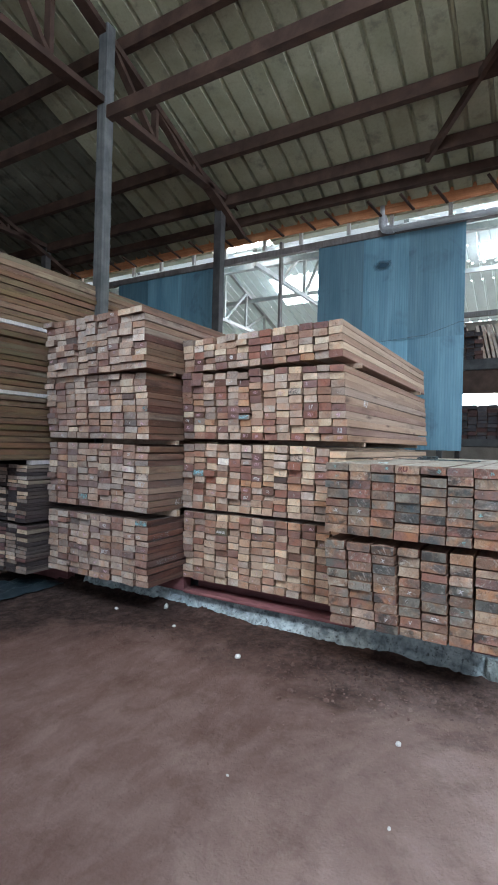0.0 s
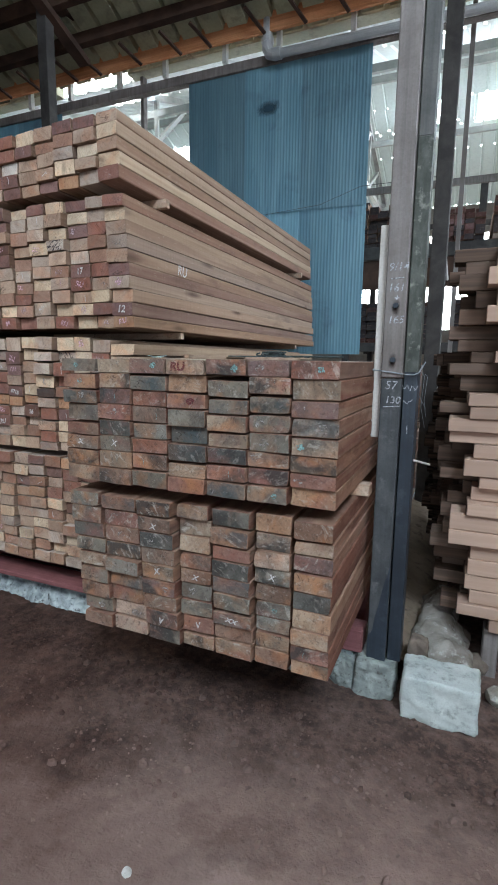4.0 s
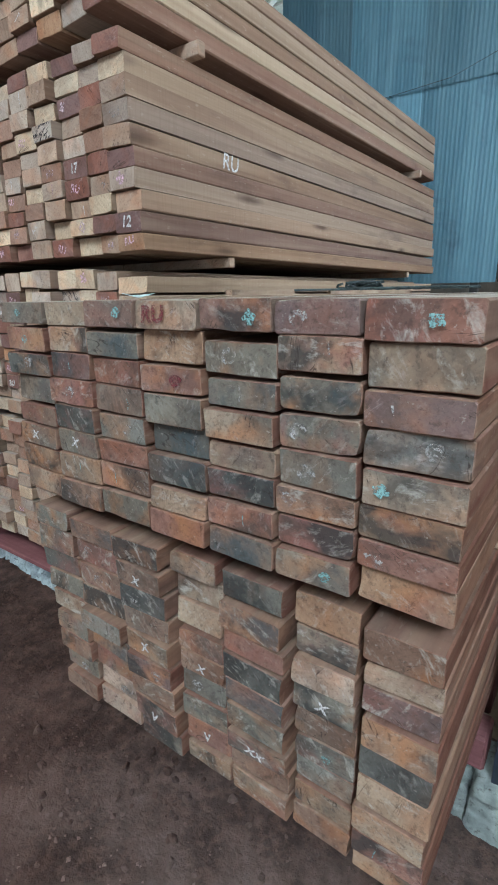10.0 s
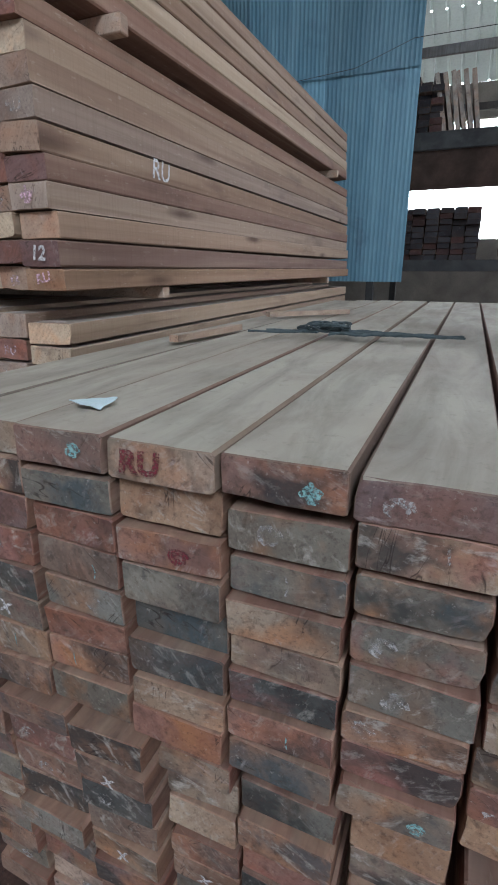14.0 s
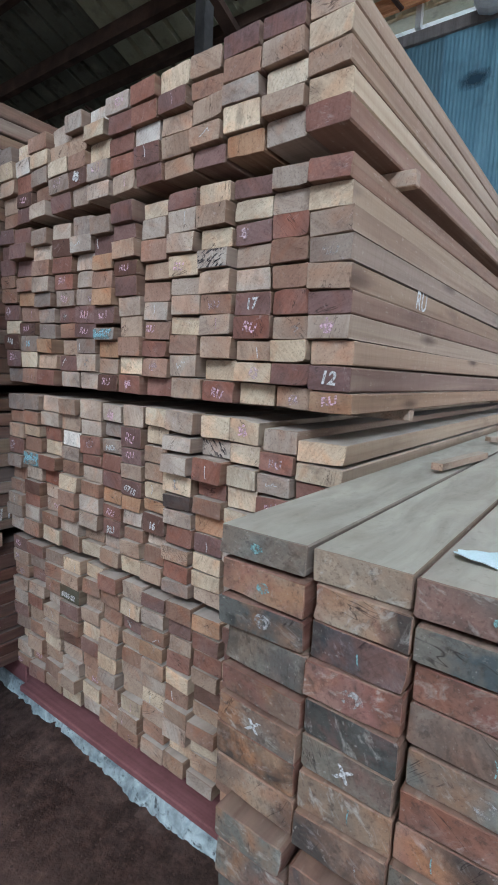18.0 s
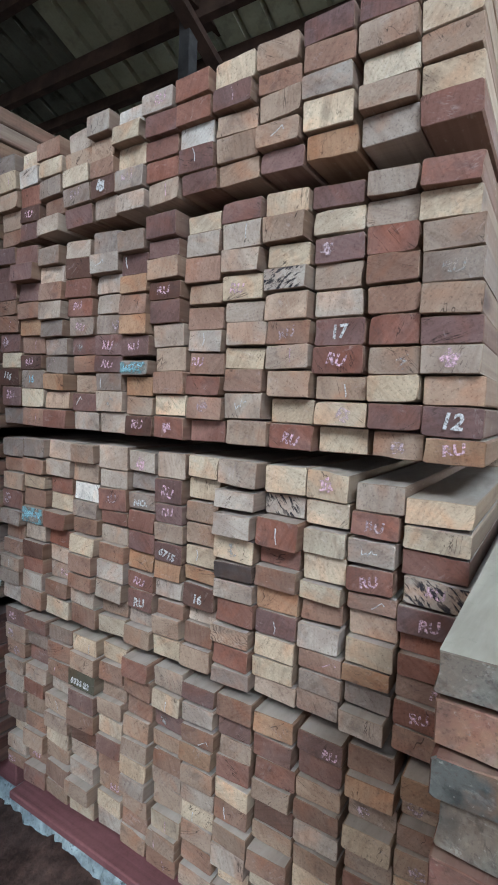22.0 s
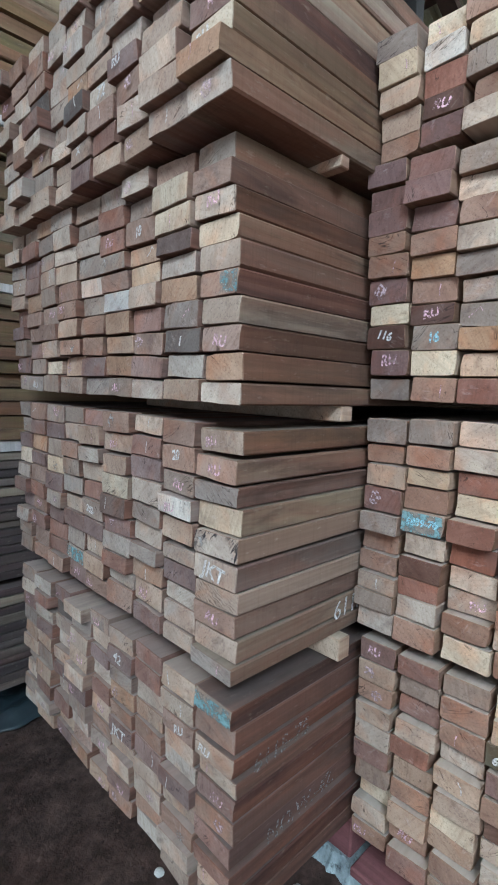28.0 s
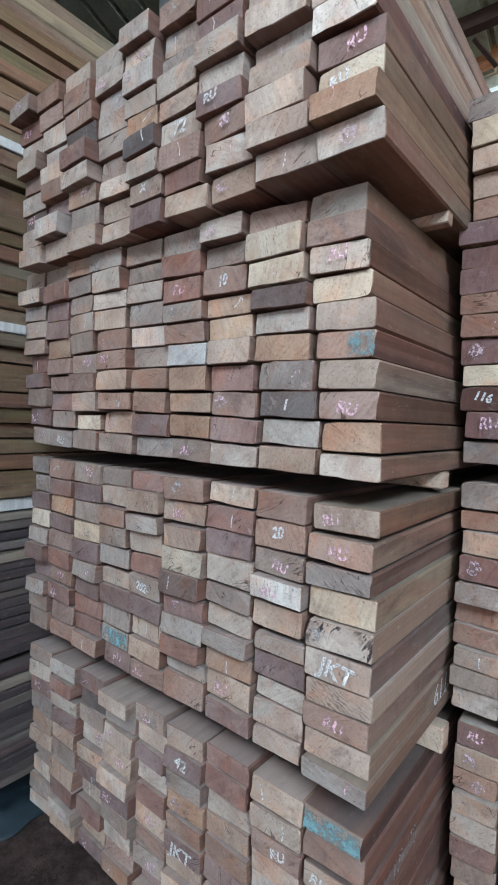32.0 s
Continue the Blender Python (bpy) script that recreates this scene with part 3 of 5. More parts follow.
def truss(x):
    """A roof truss across the shed, with its chords, posts' struts and webs."""
    t = thing("roof_truss", "brown timber roof truss with webs between two chords", "truss", (x, 0, 5.3), "roof trusses", "structure")

    def member(name, a, b, w=0.07, h=0.14):
        bm = bmesh.new()
        beam(bm, (0, a[0], a[1] - 5.3), (0, b[0], b[1] - 5.3), w, h, (1, 0, 0))
        part(name, bm, TRUSS, t)

    top = lambda y: z_roof(y) - 0.24
    member("bottom_chord", (-6.9, 5.33), (6.9, 5.33))
    for s in (-1, 1):
        member("top_chord", (s * 7.1, top(7.1)), (0, top(0)))
        for y in (0.9, 2.2, 3.3, 4.1, 4.9, 5.7):
            member("web", (s * y, 5.33), (s * y, top(y)), 0.05, 0.09)
        for a, b in ((0.0, 0.9), (0.9, 2.2), (2.2, 3.3), (4.1, 4.9), (4.9, 5.7), (5.7, 6.6)):
            member("web", (s * b, 5.33), (s * a, top(a)), 0.05, 0.09)


for xx in (-8.6, -4.38, -0.14, 4.1):
    truss(xx)


def long_beam(y, z, label):
    bm = bmesh.new()
    beam(bm, (X0, y, z), (X1, y, z), 0.1, 0.14)
    solid("roof_beam", bm, TRUSS, label, "beam", "", "structure")


long_beam(4.05, 5.2, "long brown beam on the posts under the trusses")
long_beam(-4.05, 5.2, "long brown beam on the posts under the trusses")


# posts
def plain_post(name, x, y, top, w, mat, label):
    bm = bmesh.new()
    box(bm, -w / 2, w / 2, -w / 2, w / 2, -0.05, top, 0.006)
    ob = solid(name, bm, mat, label, "post", "shed posts", "structure")
    ob.location = (x, y, 0)


for px in (-4.36, -8.6, 4.1):
    plain_post("post", px, 4.05, 6.2, 0.13, POST_OLD, "tall grey timber post carrying a roof truss")
for px in (-8.6, -4.46, -0.14, 4.1):
    plain_post("post", px, 6.55, 5.3, 0.13, DARKWOOD, "dark timber post under the eaves beam")
    if px < -1 or px > 1:
        plain_post("post", px, -4.05, 5.15, 0.19, POST_GREY, "tall grey timber post carrying a roof truss")


# walls
def wall(name, x0, x1, y0, y1, z0, z1):
    bm = bmesh.new()
    box(bm, x0, x1, y0, y1, z0, z1)
    solid(name, bm, WALL, "plain weathered board wall of the shed", "wall", kind="structure")


wall("wall_west", X0 - 0.15, X0, -7.6, 15.0, 0, 8.2)
wall("wall_east_south", X1, X1 + 0.15, -7.6, 5.3, 0, 8.2)
wall("wall_east_north", X1, X1 + 0.15, 9.5, 15.0, 0, 8.2)
wall("wall_east_lintel", X1, X1 + 0.15, 5.3, 9.5, 4.5, 8.2)
wall("wall_south_west", X0, -2.1, -7.75, -7.6, 0, 5.2)
wall("wall_south_east", 4.1, X1, -7.75, -7.6, 0, 5.2)
wall("wall_south_lintel", -2.1, 4.1, -7.75, -7.6, 4.3, 5.2)


# ---- eaves, hanging sheets and the bay behind ----
def eaves():
    bm = bmesh.new()
    box(bm, X0, X1, 7.36, 7.40, 4.95, 5.2)
    solid("fascia", bm, FASCIA, "orange-brown wooden fascia board under the eaves", "fascia", kind="structure")
    bm = bmesh.new()
    box(bm, X0, X1, 7.5, 7.6, 4.70, 4.80)
    solid("hanging_rail", bm, POST_GREY, "grey wooden rail from which the blue sheets hang", "rail", kind="structure")
    for xa, xb in ((X0, -5.3), (-4.1, X1)):
        bm = bmesh.new()
        box(bm, xa, xb, 7.56, 7.74, 4.99, 5.28)
        solid("valley_gutter", bm, ROOF, "grey metal gutter between the two roofs", "gutter", "", "structure")
    bm = bmesh.new()
    beam(bm, (-0.2, 5.28, 5.72), (-1.36, 6.62, 5.2), 0.05, 0.1)
    solid("roof_brace", bm, TRUSS, "slanting brown brace under the purlins", "brace", "", "structure")
    for i in range(34):
        x = -9.6 + 0.52 * i + 0.08 * math.sin(i * 2.3)
        bm = bmesh.new()
        beam(bm, (x, 7.08, z_roof(7.1) - 0.12), (x + 0.13, 7.35, 4.93), 0.022, 0.035, (1, 0, 0))
        solid("eaves_bracket", bm, TRUSS, "short brown bracket between eaves beam and fascia", "bracket", "eaves brackets", "structure")
    for i in range(24):
        x = -9.4 + 0.74 * i + 0.1 * math.sin(i * 3.1)
        bm = bmesh.new()
        box(bm, x, x + 0.05, 7.46, 7.52, 4.8, 5.02)
        solid("hanger", bm, WHITE_STEEL, "short pale upright between fascia and rail", "hanger", "rail hangers", "structure")


eaves()


def pipe():
    p = thing("drain_pipe", "grey plastic rain pipe with an elbow under the eaves", "pipe", (-2.09, 7.4, 4.73))
    tube_pts = [(0.02, 0, 0)] + [(k, 0, -0.012 * k) for k in (0.12, 2, 5, 8, 11)]
    part("pipe_run", tube(bmesh.new(), tube_pts, 0.046, 14), PVC, p)
    part("elbow", tube(bmesh.new(), [(0.13, 0, 0.0), (0.05, 0, 0.002), (-0.005, 0, 0.02), (-0.03, 0, 0.07), (-0.03, 0, 0.13)], 0.062, 14), PVC_DARK, p, "silver grey elbow")
    part("collar", tube(bmesh.new(), [(-0.03, 0, 0.125), (-0.03, 0, 0.17)], 0.068, 14), PVC_DARK, p, "silver grey collar")
    part("inlet", tube(bmesh.new(), [(-0.03, 0, 0.16), (-0.03, 0, 0.36)], 0.055, 14), PVC, p)


pipe()


def hanging_sheets(x0, widths, z0, seam, z1, label):
    """Corrugated sheets hung side by side, in two rows that overlap at the seam."""
    t = thing("blue_sheet_wall", label, "metal sheet", (x0, 7.56, z0), "hanging sheets")
    x = 0.0
    for i, w in enumerate(widths):
        for lo, hi, lift in ((0.0, seam - z0 + 0.06, 0.0), (seam - z0, z1 - z0, -0.02)):
            bm = bmesh.new()
            n = round(w / 0.0345) * 4
            y = -0.006 * (i % 2) + lift
            for off in (0.0, 0.0025):
                lo_v = [bm.verts.new((x + (w + 0.03) * k / n, y + off + 0.002 * math.sin(math.pi * k / 2), lo)) for k in range(n + 1)]
                hi_v = [bm.verts.new((x + (w + 0.03) * k / n, y + off + 0.002 * math.sin(math.pi * k / 2), hi)) for k in range(n + 1)]
                for k in range(n):
                    bm.faces.new((lo_v[k], lo_v[k + 1], hi_v[k + 1], hi_v[k]))
            s = part("sheet", bm, BLUE, t)
            f = (0.7, 1.2, 0.88)[i % 3] * (1.05 if lo == 0.0 else 0.88)
            s.color = (f, f, f, 1)
        x += w
    return t


def soft_stain(name, tone, scale, amount):
    """A dark smear that thins out towards its rim."""
    m = material(name, 0.8)
    n = Net(m)
    v = n.coords()
    n.color(tone)
    size = n.t.nodes.new("ShaderNodeVectorMath")
    size.operation = "LENGTH"
    n.put(size.inputs[0], n.place(n.plain, scale))
    patchy = n.math("ADD", size.outputs["Value"], n.math("MULTIPLY", n.noise(v, 14, 4, 0.6), 0.9))
    n.put(n.out.inputs["Alpha"], n.ramp(patchy, 1.25, 0.7, 0.0, amount))
    return m


STAIN = soft_stain("dark_stain", (0.05, 0.1, 0.14), (5.0, 0.0, 9.0), 0.85)
blue_wall = hanging_sheets(-3.19, (0.75, 0.65, 0.77), 1.5, 3.12, 4.74, "faded blue corrugated sheets hanging behind the stacks")
hanging_sheets(-7.6, (0.8, 0.8, 0.8), 1.5, 3.12, 4.74, "dark blue corrugated sheets hanging behind the stacks")


def sheet_stain():
    bm = bmesh.new()
    rim = []
    for i in range(36):
        a = 2 * math.pi * i / 36
        r = 1 + 0.4 * noise.noise(Vector((math.cos(a) * 1.5, math.sin(a) * 1.5, 4.0)))
        rim.append(bm.verts.new((0.2 * r * math.cos(a), 0, 0.1 * r * math.sin(a))))
    bm.faces.new(rim)
    p = part("stain", bm, STAIN, blue_wall, "dark stain on the sheet")
    p.location = (1.05, -0.036, 2.76)


sheet_stain()


def far_bay():
    roof = thing("roof_behind", "pale ribbed roof of the bay behind", "roof", (0, 0, 0), "", "structure")
    ys = sorted({7.75, 11.2, 14.9, *(y for s in BACK_LIGHTS for y in s[2:4])})
    for ya, yb in zip(ys, ys[1:]):
        mid = (ya + yb) / 2
        cuts = sorted(s[:2] for s in BACK_LIGHTS if s[2] < mid < s[3])
        edges = [X0] + [x for pair in cuts for x in pair] + [X1]
        for k in range(0, len(edges), 2):
            bm = bmesh.new()
            ribbed_sheet(bm, edges[k], edges[k + 1], (ya, z_back(ya)), (yb, z_back(yb)), 0.24, 0.03)
            part("roof_sheet", bm, ROOF_FAR, roof)
    for x in (-7.4, -4.6, -1.9, 0.9, 3.7):
        t = thing("pale_truss", "pale steel truss of the bay behind", "truss", (x, 11.2, 4.6), "pale trusses", "structure")

        def m(a, b, w=0.06):
            bm = bmesh.new()
            beam(bm, (0, a[0], a[1]), (0, b[0], b[1]), w, w, (1, 0, 0))
            part("bar", bm, WHITE_STEEL, t)

        m((-3.3, 0.2), (3.3, 0.2), 0.08)
        m((-3.3, 0.45), (0, 1.6), 0.08)
        m((3.3, 0.45), (0, 1.6), 0.08)
        for y in (-2.2, -1.1, 0, 1.1, 2.2):
            m((y, 0.2), (y, 1.6 - abs(y) * 0.35))
            m((y, 0.2), (y + 1.1, 1.6 - abs(y + 1.1) * 0.35))
    for y, z in ((9.0, 5.2), (10.2, 5.65), (12.4, 5.6)):
        bm = bmesh.new()
        beam(bm, (X0, y, z), (X1, y, z), 0.06, 0.1)
        solid("pale_purlin", bm, WHITE_STEEL, "pale purlin of the bay behind", "purlin", "pale purlins", "structure")
    for x in (-3.95, -0.03, 2.6):
        bm = bmesh.new()
        box(bm, x - 0.022, x + 0.022, 7.66, 7.74, 0, 5.0)
        solid("slim_post", bm, POST_GREY, "slim grey post between the two bays", "post", "slim posts", "structure")
    # wall with a band of daylight
    wall("wall_north_low", X0, X1, 14.9, 15.05, 0, 2.2)
    wall("wall_north_high", X0, X1, 14.9, 15.05, 4.4, 5.0)
    for k in range(4):
        wall("wall_north_pier", X0 + 2.9 * k, X0 + 2.9 * k + 0.18, 14.88, 15.0, 2.2, 4.4)
    m = bpy.data.materials.new("overcast_sky")
    m.use_nodes = True
    nt = m.node_tree
    nt.nodes.remove(nt.nodes["Principled BSDF"])
    em = nt.nodes.new("ShaderNodeEmission")
    em.inputs["Color"].default_value, em.inputs["Strength"].default_value = (0.93, 0.98, 1.0, 1), 9.0
    nt.links.new(em.outputs[0], nt.nodes["Material Output"].inputs["Surface"])
    solid("backdrop", box(bmesh.new(), -60, 50, 24, 24.1, 0, 34), m, "white overcast sky beyond the open back wall", "sky", kind="structure")


far_bay()


# ---- kerb and bearers ----
def plinth():
    bm = bmesh.new()
    n = 300
    rows = []
    for i in range(n + 1):
        x = -4.15 + (-0.22 + 4.15) * i / n
        j = lambda k, s: s * (noise.noise(Vector((x * 2.3, k * 7.1, 0.3))) + 0.6 * noise.noise(Vector((x * 11.0, k * 3.3, 0.7))) + 0.5 * noise.noise(Vector((x * 37.0, k * 1.7, 0.2))))
        front = 3.742 + j(1, 0.014)
        rows.append([bm.verts.new(p) for p in (
            (x, front - 0.035 + j(2, 0.014), -0.03), (x, front - 0.012 + j(3, 0.02), 0.05 + j(6, 0.02)), (x, front + 0.01 + j(4, 0.018), 0.1 + j(5, 0.02)), (x, 3.76 + j(7, 0.012), 0.15 + j(8, 0.006)), (x, 6.9, 0.15), (x, 6.9, -0.03))])
    for p, q in zip(rows, rows[1:]):
        for k in range(5):
            bm.faces.new((p[k], q[k], q[k + 1], p[k + 1]))
    bm.faces.new(rows[0])
    bm.faces.new(rows[-1][::-1])
    return solid("plinth", bm, LIME, "rough whitish concrete plinth under the timber stacks", "plinth", kind="structure")


plinth()


def soil_bank():
    """Black soil heaped against the foot of the plinth."""
    bm = bmesh.new()
    n, m = 240, 7
    grid = []
    for i in range(n + 1):
        x = -4.5 + 4.3 * i / n
        top = 0.008 + 0.035 / (1 + math.exp((x + 2.25) * 7)) + 0.028 * math.exp(-((x + 0.95) / 0.25) ** 2) + 0.02 * noise.noise(Vector((x * 6, 0, 0))) + 0.012 * noise.noise(Vector((x * 23, 0, 5)))
        row = []
        for j in range(m + 1):
            w = j / m
            y = 3.42 + 0.34 * w
            z = -0.02 + (top + 0.02) * w ** 1.6 + 0.01 * noise.noise(Vector((x * 14, y * 14, 1.0)))
            row.append(bm.verts.new((x, y, z)))
        grid.append(row)
    for i in range(n):
        for j in range(m):
            bm.faces.new((grid[i][j], grid[i + 1][j], grid[i + 1][j + 1], grid[i][j + 1]))
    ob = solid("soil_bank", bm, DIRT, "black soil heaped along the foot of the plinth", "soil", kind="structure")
    for p in ob.data.polygons:
        p.use_smooth = True


soil_bank()


def side_bank():
    """Brown earth heaped against the end of the plinth, beside the low stack."""
    bm = bmesh.new()
    n, m = 60, 12
    grid = []
    for i in range(n + 1):
        y = 3.88 + 3.0 * i / n
        row = []
        for j in range(m + 1):
            w = j / m
            x = -0.7 + 0.85 * w
            z = 0.157 - 0.16 * max(0.0, (w - 0.5) / 0.5) ** 1.5 + 0.018 * noise.noise(Vector((x * 9, y * 6, 2.0))) * max(0.0, w - 0.5) * 2
            row.append(bm.verts.new((x, y, z)))
        grid.append(row)
    for i in range(n):
        for j in range(m):
            bm.faces.new((grid[i][j], grid[i][j + 1], grid[i + 1][j + 1], grid[i + 1][j]))
    ob = solid("soil_bank", bm, DUSTY, "pale dusty earth heaped against the end of the plinth", "soil", kind="structure")
    for p in ob.data.polygons:
        p.use_smooth = True


side_bank()


def bearer(x0, x1, y0, z0, z1):
    bm = bmesh.new()
    box(bm, x0, x1, y0, y0 + 0.11, z0, z1, 0.006)
    solid("bearer", bm, RED_BEAM, "dark red wooden bearer under the timber stack", "bearer", "bearers")


# ---- timber bundles ----
TONES = {
    "C": (0.63, 0.52, 0.385), "T": (0.42, 0.31, 0.235), "O": (0.43, 0.265, 0.165), "R": (0.24, 0.112, 0.088), "B": (0.295, 0.182, 0.138),
    "P": (0.175, 0.103, 0.1), "G": (0.29, 0.24, 0.208), "D": (0.09, 0.046, 0.04), "S": (0.465, 0.395, 0.335), "K": (0.055, 0.048, 0.05),
    "N": (0.2, 0.4, 0.43), "W": (0.68, 0.66, 0.62), "E": (0.055, 0.08, 0.058),
}
# the same letters on old, stained boards
OLD_TONES = {
    "G": (0.220, 0.205, 0.173), "T": (0.406, 0.311, 0.229), "O": (0.406, 0.271, 0.181), "R": (0.307, 0.173, 0.137), "B": (0.284, 0.189, 0.142),
    "P": (0.220, 0.149, 0.137), "K": (0.102, 0.104, 0.098), "S": (0.348, 0.329, 0.293), "D": (0.093, 0.061, 0.051), "C": (0.476, 0.354, 0.275),
}
FLANKS = {"P": PURPLE_SIDE, "B": BROWN_SIDE, "T": TAN_SIDE}
SHAPES = {}


def board_mesh(w, h, length, mat, kind):
    """One of a few shared board meshes: rounded arrises and slightly skew cuts."""
    key = (round(w, 4), round(h, 4), mat.name, kind, length)
    if key not in SHAPES:
        rnd = random.Random(round(w * 1000) * 131 + round(h * 1000) * 17 + kind)
        bm = bmesh.new()
        c = 0.002 + 0.003 * rnd.random()
        x, z = w / 2, h / 2
        rim = [(-x + c, -z), (-x / 2, -z), (0, -z), (x / 2, -z), (x - c, -z), (x, -z + c), (x, 0), (x, z - c)]
        rim += [(-p, -q) for p, q in rim]
        chip = rnd.choice((0, 4, 5, 8, 12, 13)) if rnd.random() < 0.5 else None
        skx, skz = rnd.uniform(-0.05, 0.05), rnd.uniform(-0.07, 0.07)
        rings = [[], [], []]
        for i, (p, q) in enumerate(rim):
            p += rnd.uniform(-0.0007, 0.0007)
            q += rnd.uniform(-0.0007, 0.0007)
            back = 0.0
            if chip is not None and i in (chip, (chip + 1) % 16):
                p, q, back = p * 0.95, q * 0.91, rnd.uniform(0.004, 0.016)
            y = skx * p + skz * q
            rings[0].append(bm.verts.new((p * (1 - 0.0016 / x), y, q * (1 - 0.0016 / z))))
            rings[1].append(bm.verts.new((p, y + 0.0018 + back, q)))
            rings[2].append(bm.verts.new((rim[i][0], length, rim[i][1])))
        for u, o in zip(rings, rings[1:]):
            for i in range(16):
                bm.faces.new((u[i], u[(i + 1) % 16], o[(i + 1) % 16], o[i]))
        bm.faces.new(rings[0])
        bm.faces.new(rings[2])
        SHAPES[key] = finish("board", bm, mat)
    return SHAPES[key]


MARKS = {}


def scribble_mesh(seed, mat):
    """One unbroken ribbon of chalk: a squiggle, a loop, a tick or a rubbed patch; no letters."""
    key = (seed, mat.name)
    if key in MARKS:
        return MARKS[key]
    rnd = random.Random(seed * 7 + 1)
    kind = seed % 6
    wide = 0.0016
    if kind == 0:
        n = rnd.randint(6, 9)
        pts = [(-0.02 + 0.04 * i / n + rnd.uniform(-0.004, 0.004), rnd.uniform(-0.011, 0.011)) for i in range(n)]
    elif kind == 1:
        pts = [(rnd.uniform(-0.003, 0.003), 0.016), (rnd.uniform(-0.003, 0.004), 0.0), (0.001, -0.016)]
    elif kind == 2:
        pts = [(-0.015, -0.01), (rnd.uniform(-0.004, 0.004), 0.0), (0.012, 0.012), (0.016, 0.002)]
    elif kind == 3:
        pts = [(0.016 * math.cos(0.7 * i) * (1 - 0.045 * i), 0.014 * math.sin(0.7 * i) * (1 - 0.045 * i)) for i in range(18)]
        wide = 0.0028
    elif kind == 4:
        pts = [(rnd.uniform(-0.022, 0.022), rnd.uniform(-0.012, 0.012)) for _ in range(11)]
        wide = 0.003
    else:
        pts = [(-0.034 + 0.0062 * i, 0.01 * math.sin(i * 1.9) + rnd.uniform(-0.003, 0.003)) for i in range(12)]
    bm = bmesh.new()
    if kind == 4:
        ring = []
        for i in range(40):
            a = 2 * math.pi * i / 40
            r = 0.014 * (1 + 0.55 * noise.noise(Vector((math.cos(a) * 1.6, math.sin(a) * 1.6, seed * 3.7))) + 0.25 * noise.noise(Vector((math.cos(a) * 5, math.sin(a) * 5, seed * 1.9))))
            ring.append(bm.verts.new((r * 1.15 * math.cos(a), 0.0, r * math.sin(a))))
        bm.faces.new(ring)
        pts = []
    last = None
    for i, p in enumerate(pts):
        a, b = Vector(pts[max(i - 1, 0)]), Vector(pts[min(i + 1, len(pts) - 1)])
        d = (b - a).normalized() if (b - a).length > 1e-6 else Vector((1, 0))
        s = Vector((-d.y, d.x)) * wide * rnd.uniform(0.6, 1.3)
        pair = [bm.verts.new((p[0] + k * s.x, 0.0, p[1] + k * s.y)) for k in (-1, 1)]
        if last:
            bm.faces.new((last[0], pair[0], pair[1], last[1]))
        last = pair
    MARKS[key] = finish("chalk_mark", bm, mat)
    return MARKS[key]


def letters_mesh(text, size, mat, bold=0.0):
    """Flat lettering that faces -y, from the built-in font."""
    key = (text, size, mat.name)
    if key not in MARKS:
        cu = bpy.data.curves.new("lettering", "FONT")
        cu.body, cu.size, cu.shear, cu.offset = text, size, 0.15, bold
        cu.align_x, cu.align_y = "CENTER", "CENTER"
        cu.resolution_u = 3
        tmp = bpy.data.objects.new("lettering", cu)
        me = bpy.data.meshes.new_from_object(tmp)
        bpy.data.objects.remove(tmp)
        bpy.data.curves.remove(cu)
        me.transform(Matrix.Rotation(radians(90), 4, "X"))
        me.materials.clear()
        me.materials.append(mat)
        MARKS[key] = me
    return MARKS[key]


def patch(w, h):
    """A ragged film of paint on a board's end."""
    bm = bmesh.new()
    n = 9
    rim = []
    for (xa, za), (xb, zb) in (((-1, -1), (1, -1)), ((1, -1), (1, 1)), ((1, 1), (-1, 1)), ((-1, 1), (-1, -1))):
        for k in range(n):
            x, z = xa + (xb - xa) * k / n, za + (zb - za) * k / n
            f = 0.94 + 0.07 * noise.noise(Vector((x * 3, z * 3, w * 40)))
            rim.append(bm.verts.new((x * w / 2 * 0.96 * f, 0.0, z * h / 2 * 0.92 * f)))
    bm.faces.new(rim)
    return bm


